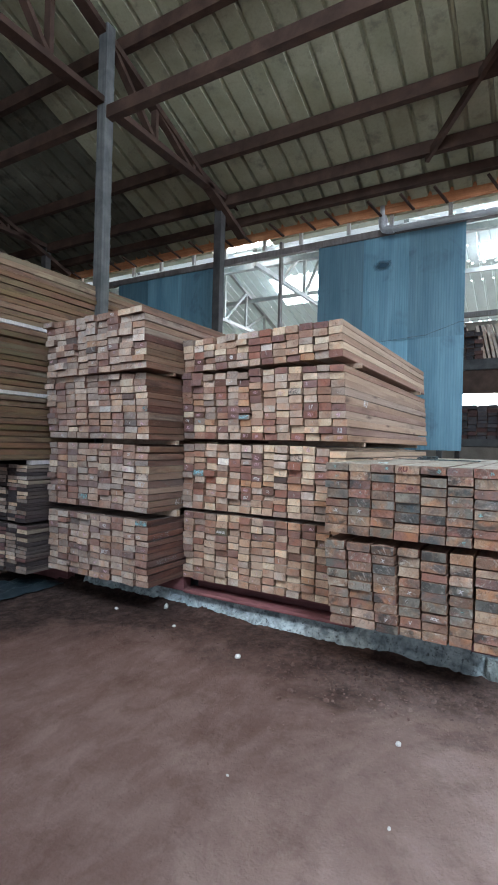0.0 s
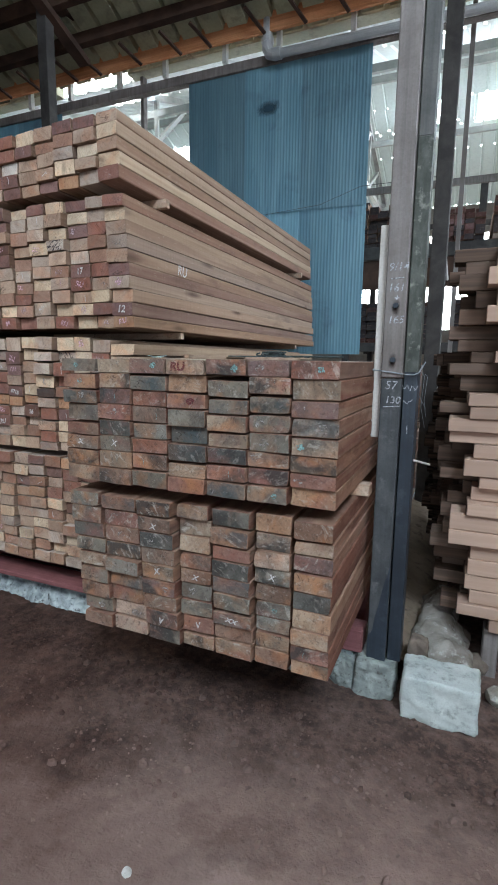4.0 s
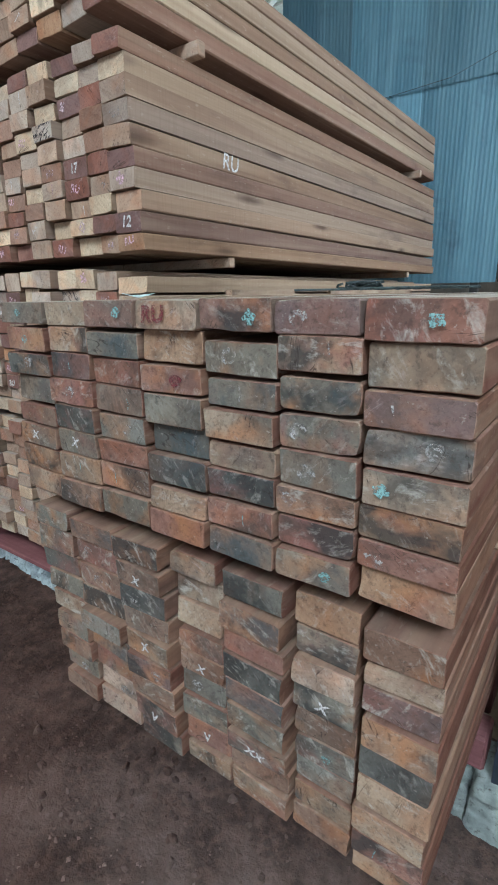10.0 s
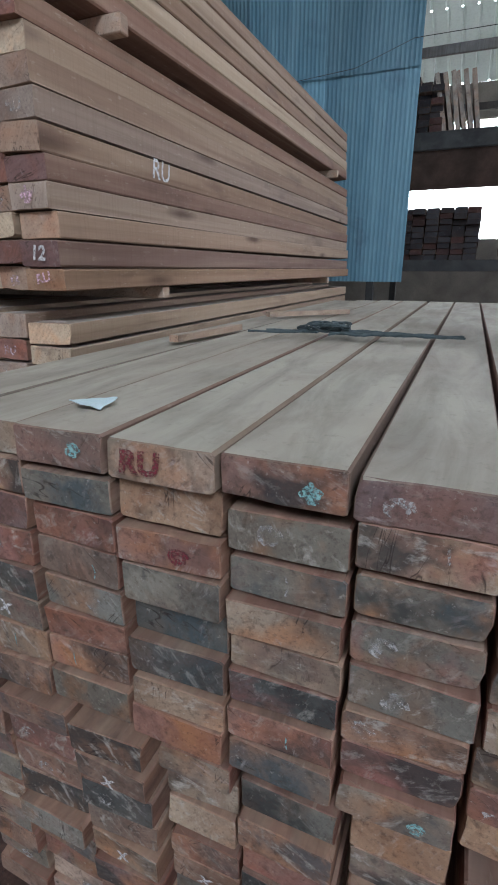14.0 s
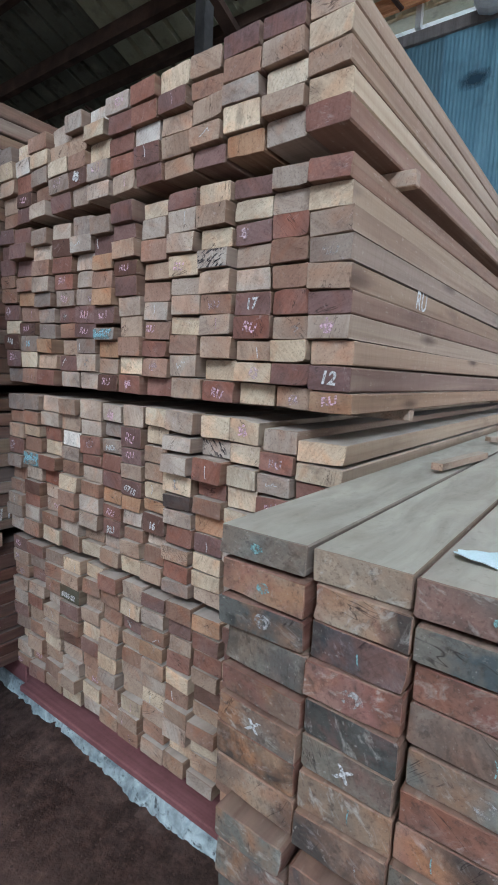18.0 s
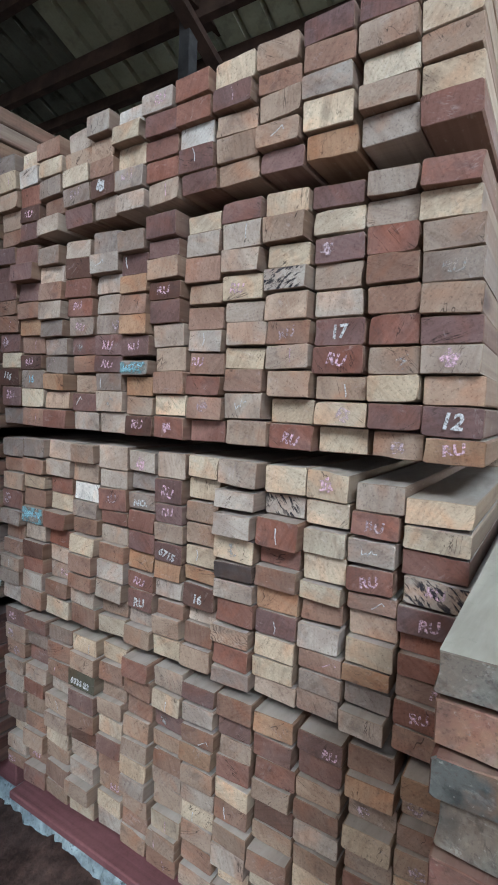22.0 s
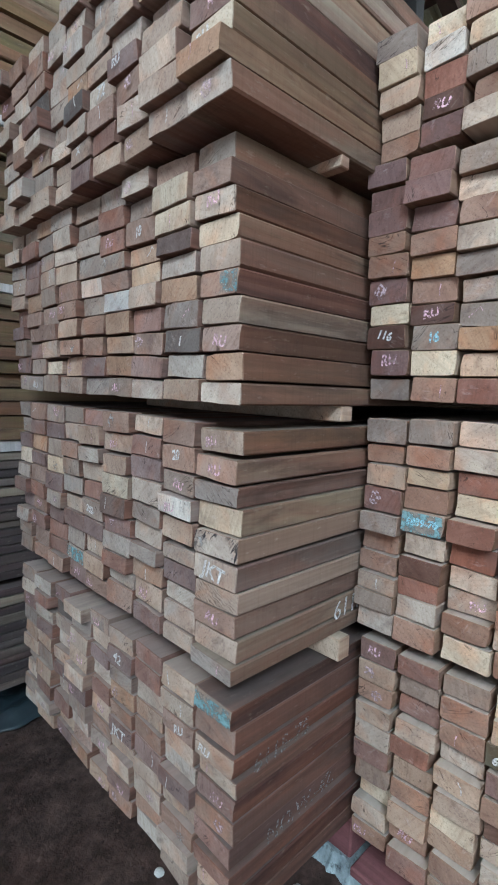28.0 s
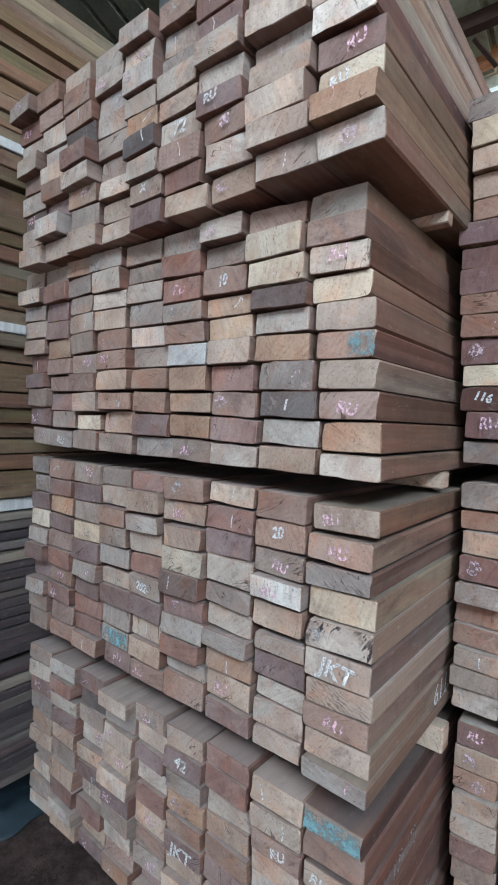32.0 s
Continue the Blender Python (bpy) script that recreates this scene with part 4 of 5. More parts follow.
def bundle(label, x_right, x_left, lean, y, turn, z0, z1, cols, rows, tones, mat, seed, rough=0.006, marks=0.3, length=3.0, tops=None, picks="", name="timber_bundle", words=(), pushes=None, gap_at=None, inks=None, shifts=(), fade=0.0, sway=0.0, edges=None, thick="", slope=0.0, flank=""):
    """A bundle of boards stacked in columns, counted from the left; picks: the boards' tones, column by column from the top.
    lean: how far the top stands over to the left, or that of the first and the last column. edges: where the columns part. slope: how far the bundle tips up to the right. thick: each board's thickness from the top, 0 thin to 9 thick. flank: the wood of the last column from the top, P purple, B brown, T tan. words: lettering on ends as (column, row from the top, text, ink)."""
    rnd = random.Random(seed)
    t = thing(name, label, "timber stack", ((x_left + x_right) / 2, y, z0), "timber bundles")
    t.rotation_euler = (0, -slope, 0)
    edges = edges or [x_left + (x_right - x_left) * i / cols for i in range(cols + 1)]
    thick = thick.split()
    xm = (x_left + x_right) / 2
    picks = picks.split()
    written = {(w[0] - 1, w[1] - 1): w[2:] for w in words}
    full = (z1 - z0) / rows
    inks = inks or (CHALK, CHALK, PINK)
    for c in range(cols):
        n = rows + (tops[c] if tops else 0)
        pitch = edges[c + 1] - edges[c]
        if c < len(thick) and len(thick[c]) == n:
            cuts = [full * (0.7 + int(d) / 15) for d in reversed(thick[c])]
            k = (z1 - z0) / sum(cuts)
            k = k if mat is WEATHERED else min(k, 1.0)
        else:
            cuts = [full * rnd.uniform(0.9, 1.1) for _ in range(n)]
            k = full * n / sum(cuts)
        z = 0.0
        xc = (edges[c] + edges[c + 1]) / 2 - xm
        tip = lean if not isinstance(lean, tuple) else lean[0] + (lean[1] - lean[0]) * c / (cols - 1)
        column = rnd.gauss(0, rough * 0.5) + (pushes[c] if pushes else 0.0)
        for r in range(n):
            h = cuts[r] * k
            row = n - 1 - r
            letter = picks[c][row] if c < len(picks) and row < len(picks[c]) else "."
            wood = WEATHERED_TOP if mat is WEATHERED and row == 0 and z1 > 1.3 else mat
            if c == cols - 1 and row < len(flank) and flank[row] in FLANKS:
                wood = FLANKS[flank[row]]
            if letter in FIGURED:
                wood, letter = FIGURED[letter]
            if letter not in TONES:
                letter = rnd.choice(tones)
            ob = new("board", board_mesh(pitch - (0.006 if mat is WEATHERED else 0.005), full - 0.002, length, wood, rnd.randint(0, 7)))
            ob.parent = t
            zc = z + h / 2
            push = column + rnd.gauss(0, rough)
            if (c, row) in written:
                push = column - 0.003
            elif rnd.random() < 0.06 and c < cols - 1:
                push -= rnd.uniform(0.0, 0.02)
            xo = xc - tip * zc / (z1 - z0) + rnd.gauss(0, 0.0012 if mat is WEATHERED else 0.0032)
            xo += rnd.gauss(0, sway) if sway else 0.0
            if n - 1 - r < len(shifts):
                xo += shifts[n - 1 - r]
            ob.location = (xo, push + turn * xc, zc)
            ob.rotation_euler = (rnd.gauss(0, 0.0008), rnd.gauss(0, 0.006 if mat is WEATHERED else 0.016), rnd.gauss(0, 0.001))
            thin = 0.8 if gap_at == (c + 1, n - r) else 1.0
            air = abs(rnd.gauss(0, 0.0036))
            ob.scale = (rnd.uniform(0.985, 1.0) if mat is WEATHERED or c == cols - 1 else rnd.uniform(0.93, 1.0), 1.0, thin * (h - 0.0012 - air) / (full - 0.002))
            ob.location.z -= air / 2
            if thin < 1:
                ob.location.z -= 0.1 * h
            v = rnd.uniform(0.85, 1.13) * 1.02
            warm = rnd.uniform(-0.04, 0.04)
            base = (OLD_TONES if mat is WEATHERED else TONES)["G" if letter == "N" else letter]
            base = [a + (b - a) * fade for a, b in zip(base, (0.385, 0.335, 0.3) if mat is RED_TIMBER else (0.36, 0.25, 0.185))]
            ob.color = (base[0] * v * (1 + warm), base[1] * v, base[2] * v * (1 - warm), 1)
            me = None
            if (c, row) in written:
                s, ink, *aside = written[c, row]
                if s == "~":
                    p = part("paint_patch", patch(pitch * 0.45, h), ink, ob, "turquoise smear on the end")
                    p.location = (pitch * 0.27, -0.0055, 0)
                    z += h
                    continue
                me = scribble_mesh(int(s[1:]), ink) if s[0] == "*" else letters_mesh(s, {"12": 0.044, "17": 0.04, "JKT": 0.05, "42": 0.042, "RU ": 0.044, "72": 0.045, "RU": 0.034}.get(s, 0.03 if len(s) < 5 else 0.026), ink, 0.0022 if ink is RED_INK else 0.0013)
            elif rnd.random() < marks:
                ink = rnd.choice(inks)
                pick = rnd.random()
                if mat is not WEATHERED and pick > 0.75:
                    me = scribble_mesh(6 * rnd.randint(0, 7) + 4, PINK_RUB if pick > 0.85 else RUBBED)
                elif mat is not WEATHERED and pick < 0.3:
                    me = letters_mesh("RU", 0.031, PINK if rnd.random() < 0.75 else ink, 0.0013)
                else:
                    me = scribble_mesh(6 * rnd.randint(0, 7) + rnd.choice((1, 1, 2) if mat is not WEATHERED else (1, 3, 3, 3)), ink if mat is not WEATHERED else rnd.choice((RUBBED, RUBBED, CYAN)))
            if me:
                mk = new("chalk_mark", me)
                mk.parent = ob
                mk.location = (rnd.uniform(-0.25, 0.25) * pitch if (c, row) not in written else sum(aside), -0.0062, rnd.uniform(-0.006, 0.006))
                mk.rotation_euler = (0, rnd.uniform(-0.25, 0.25), 0)
                if me.name.startswith("chalk_mark") and me.materials[0] is CYAN:
                    mk.scale = (0.7, 1, 0.7)
            if letter == "N":
                p = part("paint_patch", patch(pitch, h), CYAN_PAINT, ob, "turquoise painted end")
                p.location = (0, -0.0055, 0)
            z += h
    return t


def stickers(side, out, spots, z, h, thick=0.035):
    """Cross pieces between two bundles, whose ends show past the boards."""
    for yy in spots:
        bm = bmesh.new()
        box(bm, side - 0.9, side + out, yy - thick / 2, yy + thick / 2, z, z + h, 0.003)
        ob = solid("sticker", bm, PALE, "small pale wooden cross piece between two bundles", "sticker", "stickers")
        ob.color = (0.5, 0.39, 0.3, 1)


FRESH = "CCCTTTTSSSOOBBBRRPPGD"
WORN = "GGBBOORPKTSGBOD"
MIXED = "SSTTGGBBPPCROSGT"
# stack of narrower boards
bundle("bottom bundle of fresh reddish-brown boards, dusty on top", -1.285, -2.80, 0.0, 3.665, 0.0, 0.303, 0.905, 13, 10, FRESH, TIMBER, 11, fade=0.24, rough=0.009, marks=0.18,
       picks="PTBTSPGCSB PGPSRTBTBP GBBSTTCTBT CTEPBDSSTC CBTTCPBTCS RBBTTCSTBT SCPTBSTCTB PSBOTSCTBS BPTRCBTSCT OPRTDTBCTS PPTBSTCOBT BOTCTRSTBC OTBTCTBSTC",
       edges=(-2.81, -2.693, -2.575, -2.453, -2.328, -2.216, -2.104, -1.988, -1.872, -1.761, -1.64, -1.516, -1.398, -1.285),
       words=((4, 3, "6936 82", CHALK),))
bundle("third bundle of mixed cream, tan and red boards", -1.28, -2.825, 0.0, 3.665, 0.0, 0.934, 1.52, 13, 10, FRESH, TIMBER, 12, rough=0.009, fade=0.14, marks=0.15,
       picks="GBTPGBBSGS GBCBNSDRSB SSRCRRSGBC TTWGBCBBSB SSRRSBSSTC SGGRPORPST SPPTPOSBTC CCTTCODSBT SSSCKSRFRG CZRRBOPCCT CCCCCBSBGG SRSRBTCOGS CCRZPRRBRB",
       edges=(-2.83, -2.71, -2.588, -2.466, -2.344, -2.224, -2.113, -2.008, -1.897, -1.774, -1.652, -1.538, -1.422, -1.284),
       thick="6357443235 7426545347 6444554446 5553355346 8470535535 6346544525 9843533346 5555518156 7477246451 8483355442 7566137234 6455155145 4345612344",
       words=((2, 5, "6839-70", CYAN_LIGHT), (6, 3, "NO.", CHALK), (7, 5, "6715", CHALK), (8, 7, "16", CHALK), (12, 4, "RU", PINK), (12, 3, "*0", CHALK), (12, 2, "RU", PINK_RUB), (13, 5, "RU", PINK), (11, 1, "*16", PINK), (7, 2, "RU", PINK), (7, 3, "RU", PINK),
              (6, 1, "*4", PINK), (5, 3, "RU", PINK_RUB), (6, 7, "RU", PINK), (6, 8, "RU", CHALK), (10, 7, "*1", CHALK)))
bundle("second bundle of mixed cream, tan and purple boards", -1.276, -2.83, 0.045, 3.66, 0.0, 1.557, 2.155, 13, 10, FRESH, TIMBER, 13, rough=0.009, fade=0.12, marks=0.15,
       picks="PPPBBPCDPG PPPBOBDGCB GSBSGGGOTR SDRRGPBTPS GSSSGPPGSS GPOBOPNOTD PPTDPSTBCR CSBTBSBRBR PSSCSSCBST CTCZTBSTCR PCPTSPRTCC SSRBBRTCPT RCTGTPSTPO",
       edges=(-2.828, -2.710, -2.587, -2.468, -2.345, -2.224, -2.114, -1.994, -1.875, -1.754, -1.633, -1.506, -1.389, -1.268),
       thick="4462463575 5454343555 5344344345 4544443544 6444552355 4534443434 5243556545 1663644354 3646344466 4543744655 3454565445 3455565445 3455544553",
       words=((6, 7, "6657-57", CYAN_LIGHT), (1, 8, "116", CHALK), (2, 8, "16", CYAN_LIGHT), (13, 9, "12", CHALK), (13, 7, "*4", PINK), (13, 10, "RU", PINK), (13, 4, "RU", RUBBED), (10, 10, "RU", PINK), (10, 6, "RU", PINK_RUB), (11, 6, "17", CHALK), (11, 7, "RU", PINK),
              (7, 4, "RU", PINK), (7, 10, "*10", PINK), (6, 10, "RU", PINK), (6, 6, "RU", PINK), (5, 7, "RU", PINK), (5, 6, "RU", PINK), (1, 9, "RU", PINK), (2, 7, "RU", PINK), (8, 6, "*1", CHALK), (9, 9, "*0", CHALK)))
bundle("top bundle of loosely laid tan boards", -1.305, -2.845, 0.01, 3.64, -0.015, 2.178, 2.47, 13, 5, FRESH, TIMBER, 14, fade=0.12, rough=0.008, marks=0.12, slope=0.031,
       picks="GCTTB CWRDP BCGBS STCGP STBDG WCCSS SPRRT RRWPP CPTTT TBTTP PBSCO PTCTS TCTCR",
       edges=(-2.84, -2.724, -2.615, -2.496, -2.37, -2.265, -2.15, -2.036, -1.92, -1.798, -1.68, -1.553, -1.429, -1.311),
       words=((5, 4, "*4", CHALK), (2, 4, "RU", PINK), (8, 4, "*1", CHALK), (6, 4, "RU", PINK_RUB), (4, 4, "RU", PINK_RUB)))
bearer(-2.8, -1.3, 3.9, 0.152, 0.302)
solid("plank", box(bmesh.new(), -2.8, -1.2, 3.672, 3.84, 0.158, 0.188, 0.005), RED_BEAM, "dusty dull-red plank along the edge of the plinth", "plank")
stickers(-1.28, 0.004, (3.96, 6.2), 2.157, 0.043)
stickers(-1.28, 0.0, (4.1, 6.1), 1.521, 0.035)
stickers(-1.3, 0.0, (3.9, 6.0), 0.906, 0.027)
# stack of wider boards beside it
bundle("bottom bundle of dusty reddish-brown boards", -2.81, -4.05, 0.01, 3.225, 0.0, 0.287, 0.855, 9, 10, MIXED, RED_TIMBER, 21, flank="PPPPPPPPPP", fade=0.3, rough=0.007, marks=0.3,
       picks="GSPGTTGSGS SRSPTGTPST PKGSTPSRTP SGSTSPGSBT GSPSRTBSPT GPGOBPTSPB RRSTBPTSBS TSBTSPTBSG NBTSPBRRTB",
       edges=(-4.088, -3.947, -3.805, -3.671, -3.531, -3.4, -3.264, -3.118, -2.974, -2.832), words=((6, 2, "42", CHALK), (6, 6, "JKT", CHALK)))
bundle("third bundle of mixed grey and tan boards with chalk marks", -2.83, -4.1, 0.015, 3.22, 0.0, 0.92, 1.495, 9, 10, MIXED, RED_TIMBER, 22, flank="TTBTPPBBTT", rough=0.007, fade=0.3, marks=0.32,
       picks="GGPCGPPGGG BPOPBRBRBB GPGCPGPRRB GSBGGSPGNP RTSSRGPSTB BTTCDPSRSB SRPSGSGTTP BBGWTGPSST TBGCZSFBTG",
       edges=(-4.098, -3.981, -3.84, -3.701, -3.563, -3.426, -3.28, -3.128, -2.99, -2.838), thick="- - - - - 5466534318 3567452484 5654635262 4636563441", words=((5, 6, "202-", CHALK), (9, 6, "JKT", CHALK), (9, 2, "RU", PINK), (9, 8, "RU", PINK), (8, 2, "20", CHALK)))
bundle("second bundle of mixed grey and tan boards with chalk marks", -2.855, -4.15, 0.066, 3.22, 0.0, 1.537, 2.11, 9, 10, MIXED, RED_TIMBER, 23, flank="TBBTBPTBBT", rough=0.007, fade=0.3, marks=0.34,
       picks="SSGTTRPGPS SRPPOBBPGG TGGSGGBSCG GSSTBBTBTG SGSGWGBBPG SRRSBWOTOG SGBOCTRBPS BCCDSOGKST SBSCTBSBOS",
       edges=(-4.120, -3.983, -3.843, -3.712, -3.563, -3.416, -3.272, -3.131, -2.976, -2.841), thick="- - - 4625545474 5346445664 5563446465 4473456554 4653356554 4444545563", words=((9, 6, "~", CYAN_PAINT), (7, 3, "10", CHALK), (9, 3, "RU", PINK), (9, 8, "RU", PINK), (8, 8, "1", CHALK), (6, 3, "RU", PINK)))
bundle("top bundle of loosely stacked greyish boards", -2.86, -4.1, 0.05, 3.17, -0.02, 2.116, 2.642, 9, 9, MIXED, RED_TIMBER, 24, flank="BTTTPTTTT", fade=0.3, rough=0.014, marks=0.3, slope=0.026,
       picks="GRSSBSKSS BBSSSBPST SBBKPSTGT SSGSGGSTT SSSSOKSGP BSGSTSBRT BPPSSPBST CSSSSTSTG CSTSWPCOS",
       edges=(-4.094, -3.955, -3.82, -3.676, -3.54, -3.41, -3.268, -3.128, -2.974, -2.835),
       words=((6, 6, "72", CHALK), (5, 8, "X", CHALK), (9, 9, "*4", PINK_RUB), (7, 7, "*10", PINK_RUB), (8, 9, "*1", CHALK)))
stickers(-2.86, 0.012, (3.53,), 2.108, 0.035)
stickers(-2.85, 0.006, (3.59,), 1.496, 0.04, 0.05)
stickers(-2.84, 0.03, (3.59,), 0.856, 0.062, 0.05)
stickers(-2.84, 0.0, (5.6,), 2.108, 0.035)
stickers(-2.84, 0.0, (5.6,), 1.496, 0.04)
stickers(-2.84, 0.0, (5.6,), 0.856, 0.062)
bearer(-4.05, -2.83, 3.72, 0.152, 0.285)
# low weathered stack
WORN_INKS = (CHALK, CHALK, CYAN, CHALK, RED_INK)
bundle("lower bundle of thick weathered boards with stained ends", -0.145, -1.15, (0.06, 0.0), 3.17, 0.0, 0.362, 0.905, 7, 9, WORN, WEATHERED, 31, rough=0.006, marks=0.2,
       picks="GGKGTGBGB BRBGGBKCC BBKBTPBRG OTTBBGGRT GBRKPGGBT OTCGBGGOB BTPOKTTRO", inks=WORN_INKS, pushes=(0.0, 0.0, -0.012, 0.01, 0.0, 0.012, 0.0),
       edges=(-1.195, -1.05, -0.892, -0.745, -0.612, -0.46, -0.325, -0.187), thick="- - - - - - 635767544",
       words=((3, 2, "X", CHALK), (3, 5, "X", CHALK), (4, 5, "X", CHALK), (5, 7, "XX", CHALK), (6, 4, "X", CHALK), (3, 8, "V", CHALK), (4, 8, "V", CHALK)))
bundle("upper bundle of thick weathered boards, dusty on top", -0.175, -1.205, 0.0, 3.157, 0.0, 0.953, 1.417, 7, 8, WORN, WEATHERED, 32, rough=0.005, marks=0.35,
       picks="GTKGBBOT TTPRKGOB RGRBGRBG TORGKKOR RGGTTKRB PTGGGBRT RTPSTORO", inks=WORN_INKS, gap_at=(5, 2),
       edges=(-1.25, -1.088, -0.94, -0.79, -0.636, -0.486, -0.34, -0.182), thick="36464365 44555566 45455367 45465644 49454455 44666355 56455426",
       shifts=(-0.006, 0.0, 0.0, 0.0, 0.002, 0.0),
       words=((2, 6, "X", CHALK), (1, 6, "X", CHALK), (4, 1, "RU ", RED_INK, -0.02), (5, 1, "*4", CYAN, 0.035), (7, 1, "*10", CYAN, 0.02), (7, 7, "*16", RUBBED, -0.045), (6, 6, "*22", RUBBED, -0.045), (7, 5, "*28", CYAN, -0.045), (3, 1, "*34", CYAN, 0.03), (4, 3, "*3", RED_INK, 0.02)))
stickers(-0.2, 0.05, (3.58, 5.8), 0.907, 0.045, 0.06)
bearer(-1.15, -0.2, 3.95, 0.15, 0.362)

# stacks of thin boards further along
bundle("lower dark bundle of thin boards with whitish ends", -4.325, -5.3, -0.012, 3.15, 0.0, 0.19, 0.665, 6, 12, "GSCKPKG", DARK_TIMBER, 41, rough=0.006, marks=0.0, length=3.2, name="thin_board_bundle")
bundle("upper dark bundle of thin boards with whitish ends", -4.34, -5.3, 0.0, 3.16, 0.0, 0.692, 1.262, 6, 15, "GSCKPKG", DARK_TIMBER, 42, rough=0.006, marks=0.0, length=3.2, name="thin_board_bundle")
for yy in (3.7, 5.9):
    solid("bearer", box(bmesh.new(), -5.3, -4.37, yy, yy + 0.1, -0.02, 0.189, 0.004), RED_BEAM, "dark red wooden bearer under the thin boards", "bearer", "bearers")
    solid("sticker", box(bmesh.new(), -5.3, -4.36, yy, yy + 0.04, 0.666, 0.691, 0.003), STRIP, "pale wooden cross piece between thin boards", "sticker", "stickers")
for k in range(3):
    bundle("bundle of yellowish boards stacked high", -4.345 - 0.015 * k, -5.7, 0.0, 2.3, 0.0, 1.312 + 0.66 * k, 1.932 + 0.66 * k, 6, 11, "TOBTG", OLIVE_TIMBER, 51 + k, rough=0.01, marks=0.0, length=4.4, name="long_board_bundle", sway=0.013)
    for dx in (0.0, 0.9):
        solid("spacer_board", box(bmesh.new(), -4.42 - dx, -4.35 - dx, 3.2 if k == 0 else 2.4, 6.3, (1.264 if k == 0 else 1.275) + 0.66 * k, 1.31 + 0.66 * k, 0.002), STRIP, "pale wooden board between two dark bundles", "spacer", "spacers")


def tarp():
    """A creased sheet thrown on the ground at the foot of the dark stack."""
    bm = bmesh.new()
    n = 26
    grid = []
    for i in range(n + 1):
        row = []
        for j in range(n + 1):
            u, w = i / n, j / n
            x = -4.8 + 0.5 * u + 0.04 * noise.noise(Vector((w * 6, 1.0, u)))
            y = 2.85 + 0.75 * w + 0.05 * noise.noise(Vector((u * 5, 4.0, w)))
            fold = abs(noise.noise(Vector((x * 7, y * 4, 0.0)))) + 0.5 * abs(noise.noise(Vector((x * 17, y * 13, 3.0))))
            rim = min(u, 1 - u, w, 1 - w, 0.15) / 0.15
            row.append(bm.verts.new((x, y, 0.02 + 0.012 * rim + 0.07 * fold * rim)))
        grid.append(row)
    for i in range(n):
        for j in range(n):
            bm.faces.new((grid[i][j], grid[i + 1][j], grid[i + 1][j + 1], grid[i][j + 1]))
    ex = bmesh.ops.extrude_face_region(bm, geom=bm.faces[:])
    bmesh.ops.translate(bm, verts=[v for v in ex["geom"] if isinstance(v, bmesh.types.BMVert)], vec=(0, 0, -0.004))
    ob = solid("tarpaulin", bm, TARP, "crumpled dark teal tarpaulin lying on the ground", "tarpaulin")
    for p in ob.data.polygons:
        p.use_smooth = True


TARP = mottled("teal_tarpaulin", (0.01, 0.018, 0.023), (0.02, 0.032, 0.04), 7, 0.5)
tarp()


def side_words(text, size, x, y, z, ink, drop):
    """Chalk lettering on the long side of a board that faces east."""
    ob = new("chalk_lettering", letters_mesh(text, size, ink, 0.0008))
    ob.matrix_world = Matrix.Translation((x, y, z)) @ Matrix.Rotation(radians(90), 4, "Z") @ Matrix.Rotation(radians(drop), 4, "Y")
    tagged(ob, "white chalk lettering on the side of a stacked board", "chalk writing", "chalk writing")


side_words("RU", 0.075, -1.289, 4.115, 1.877, CHALK, 2)
side_words("611.", 0.07, -2.8375, 3.63, 0.985, CHALK, -4)
side_words("6115-75", 0.062, -2.8335, 3.38, 0.70, CHALK_FAINT, -4)
side_words("NO.W.-42.", 0.06, -2.8325, 3.47, 0.485, CHALK_FAINT, -5)


# ---- the near post, its strip and stones ----
RUST = soft_stain("rust_stain", (0.06, 0.042, 0.036), (46.0, 0.0, 22.0), 0.8)
WIRE = mottled("grey_binding_wire", (0.2, 0.23, 0.26), (0.3, 0.33, 0.35), 20, 0.5)


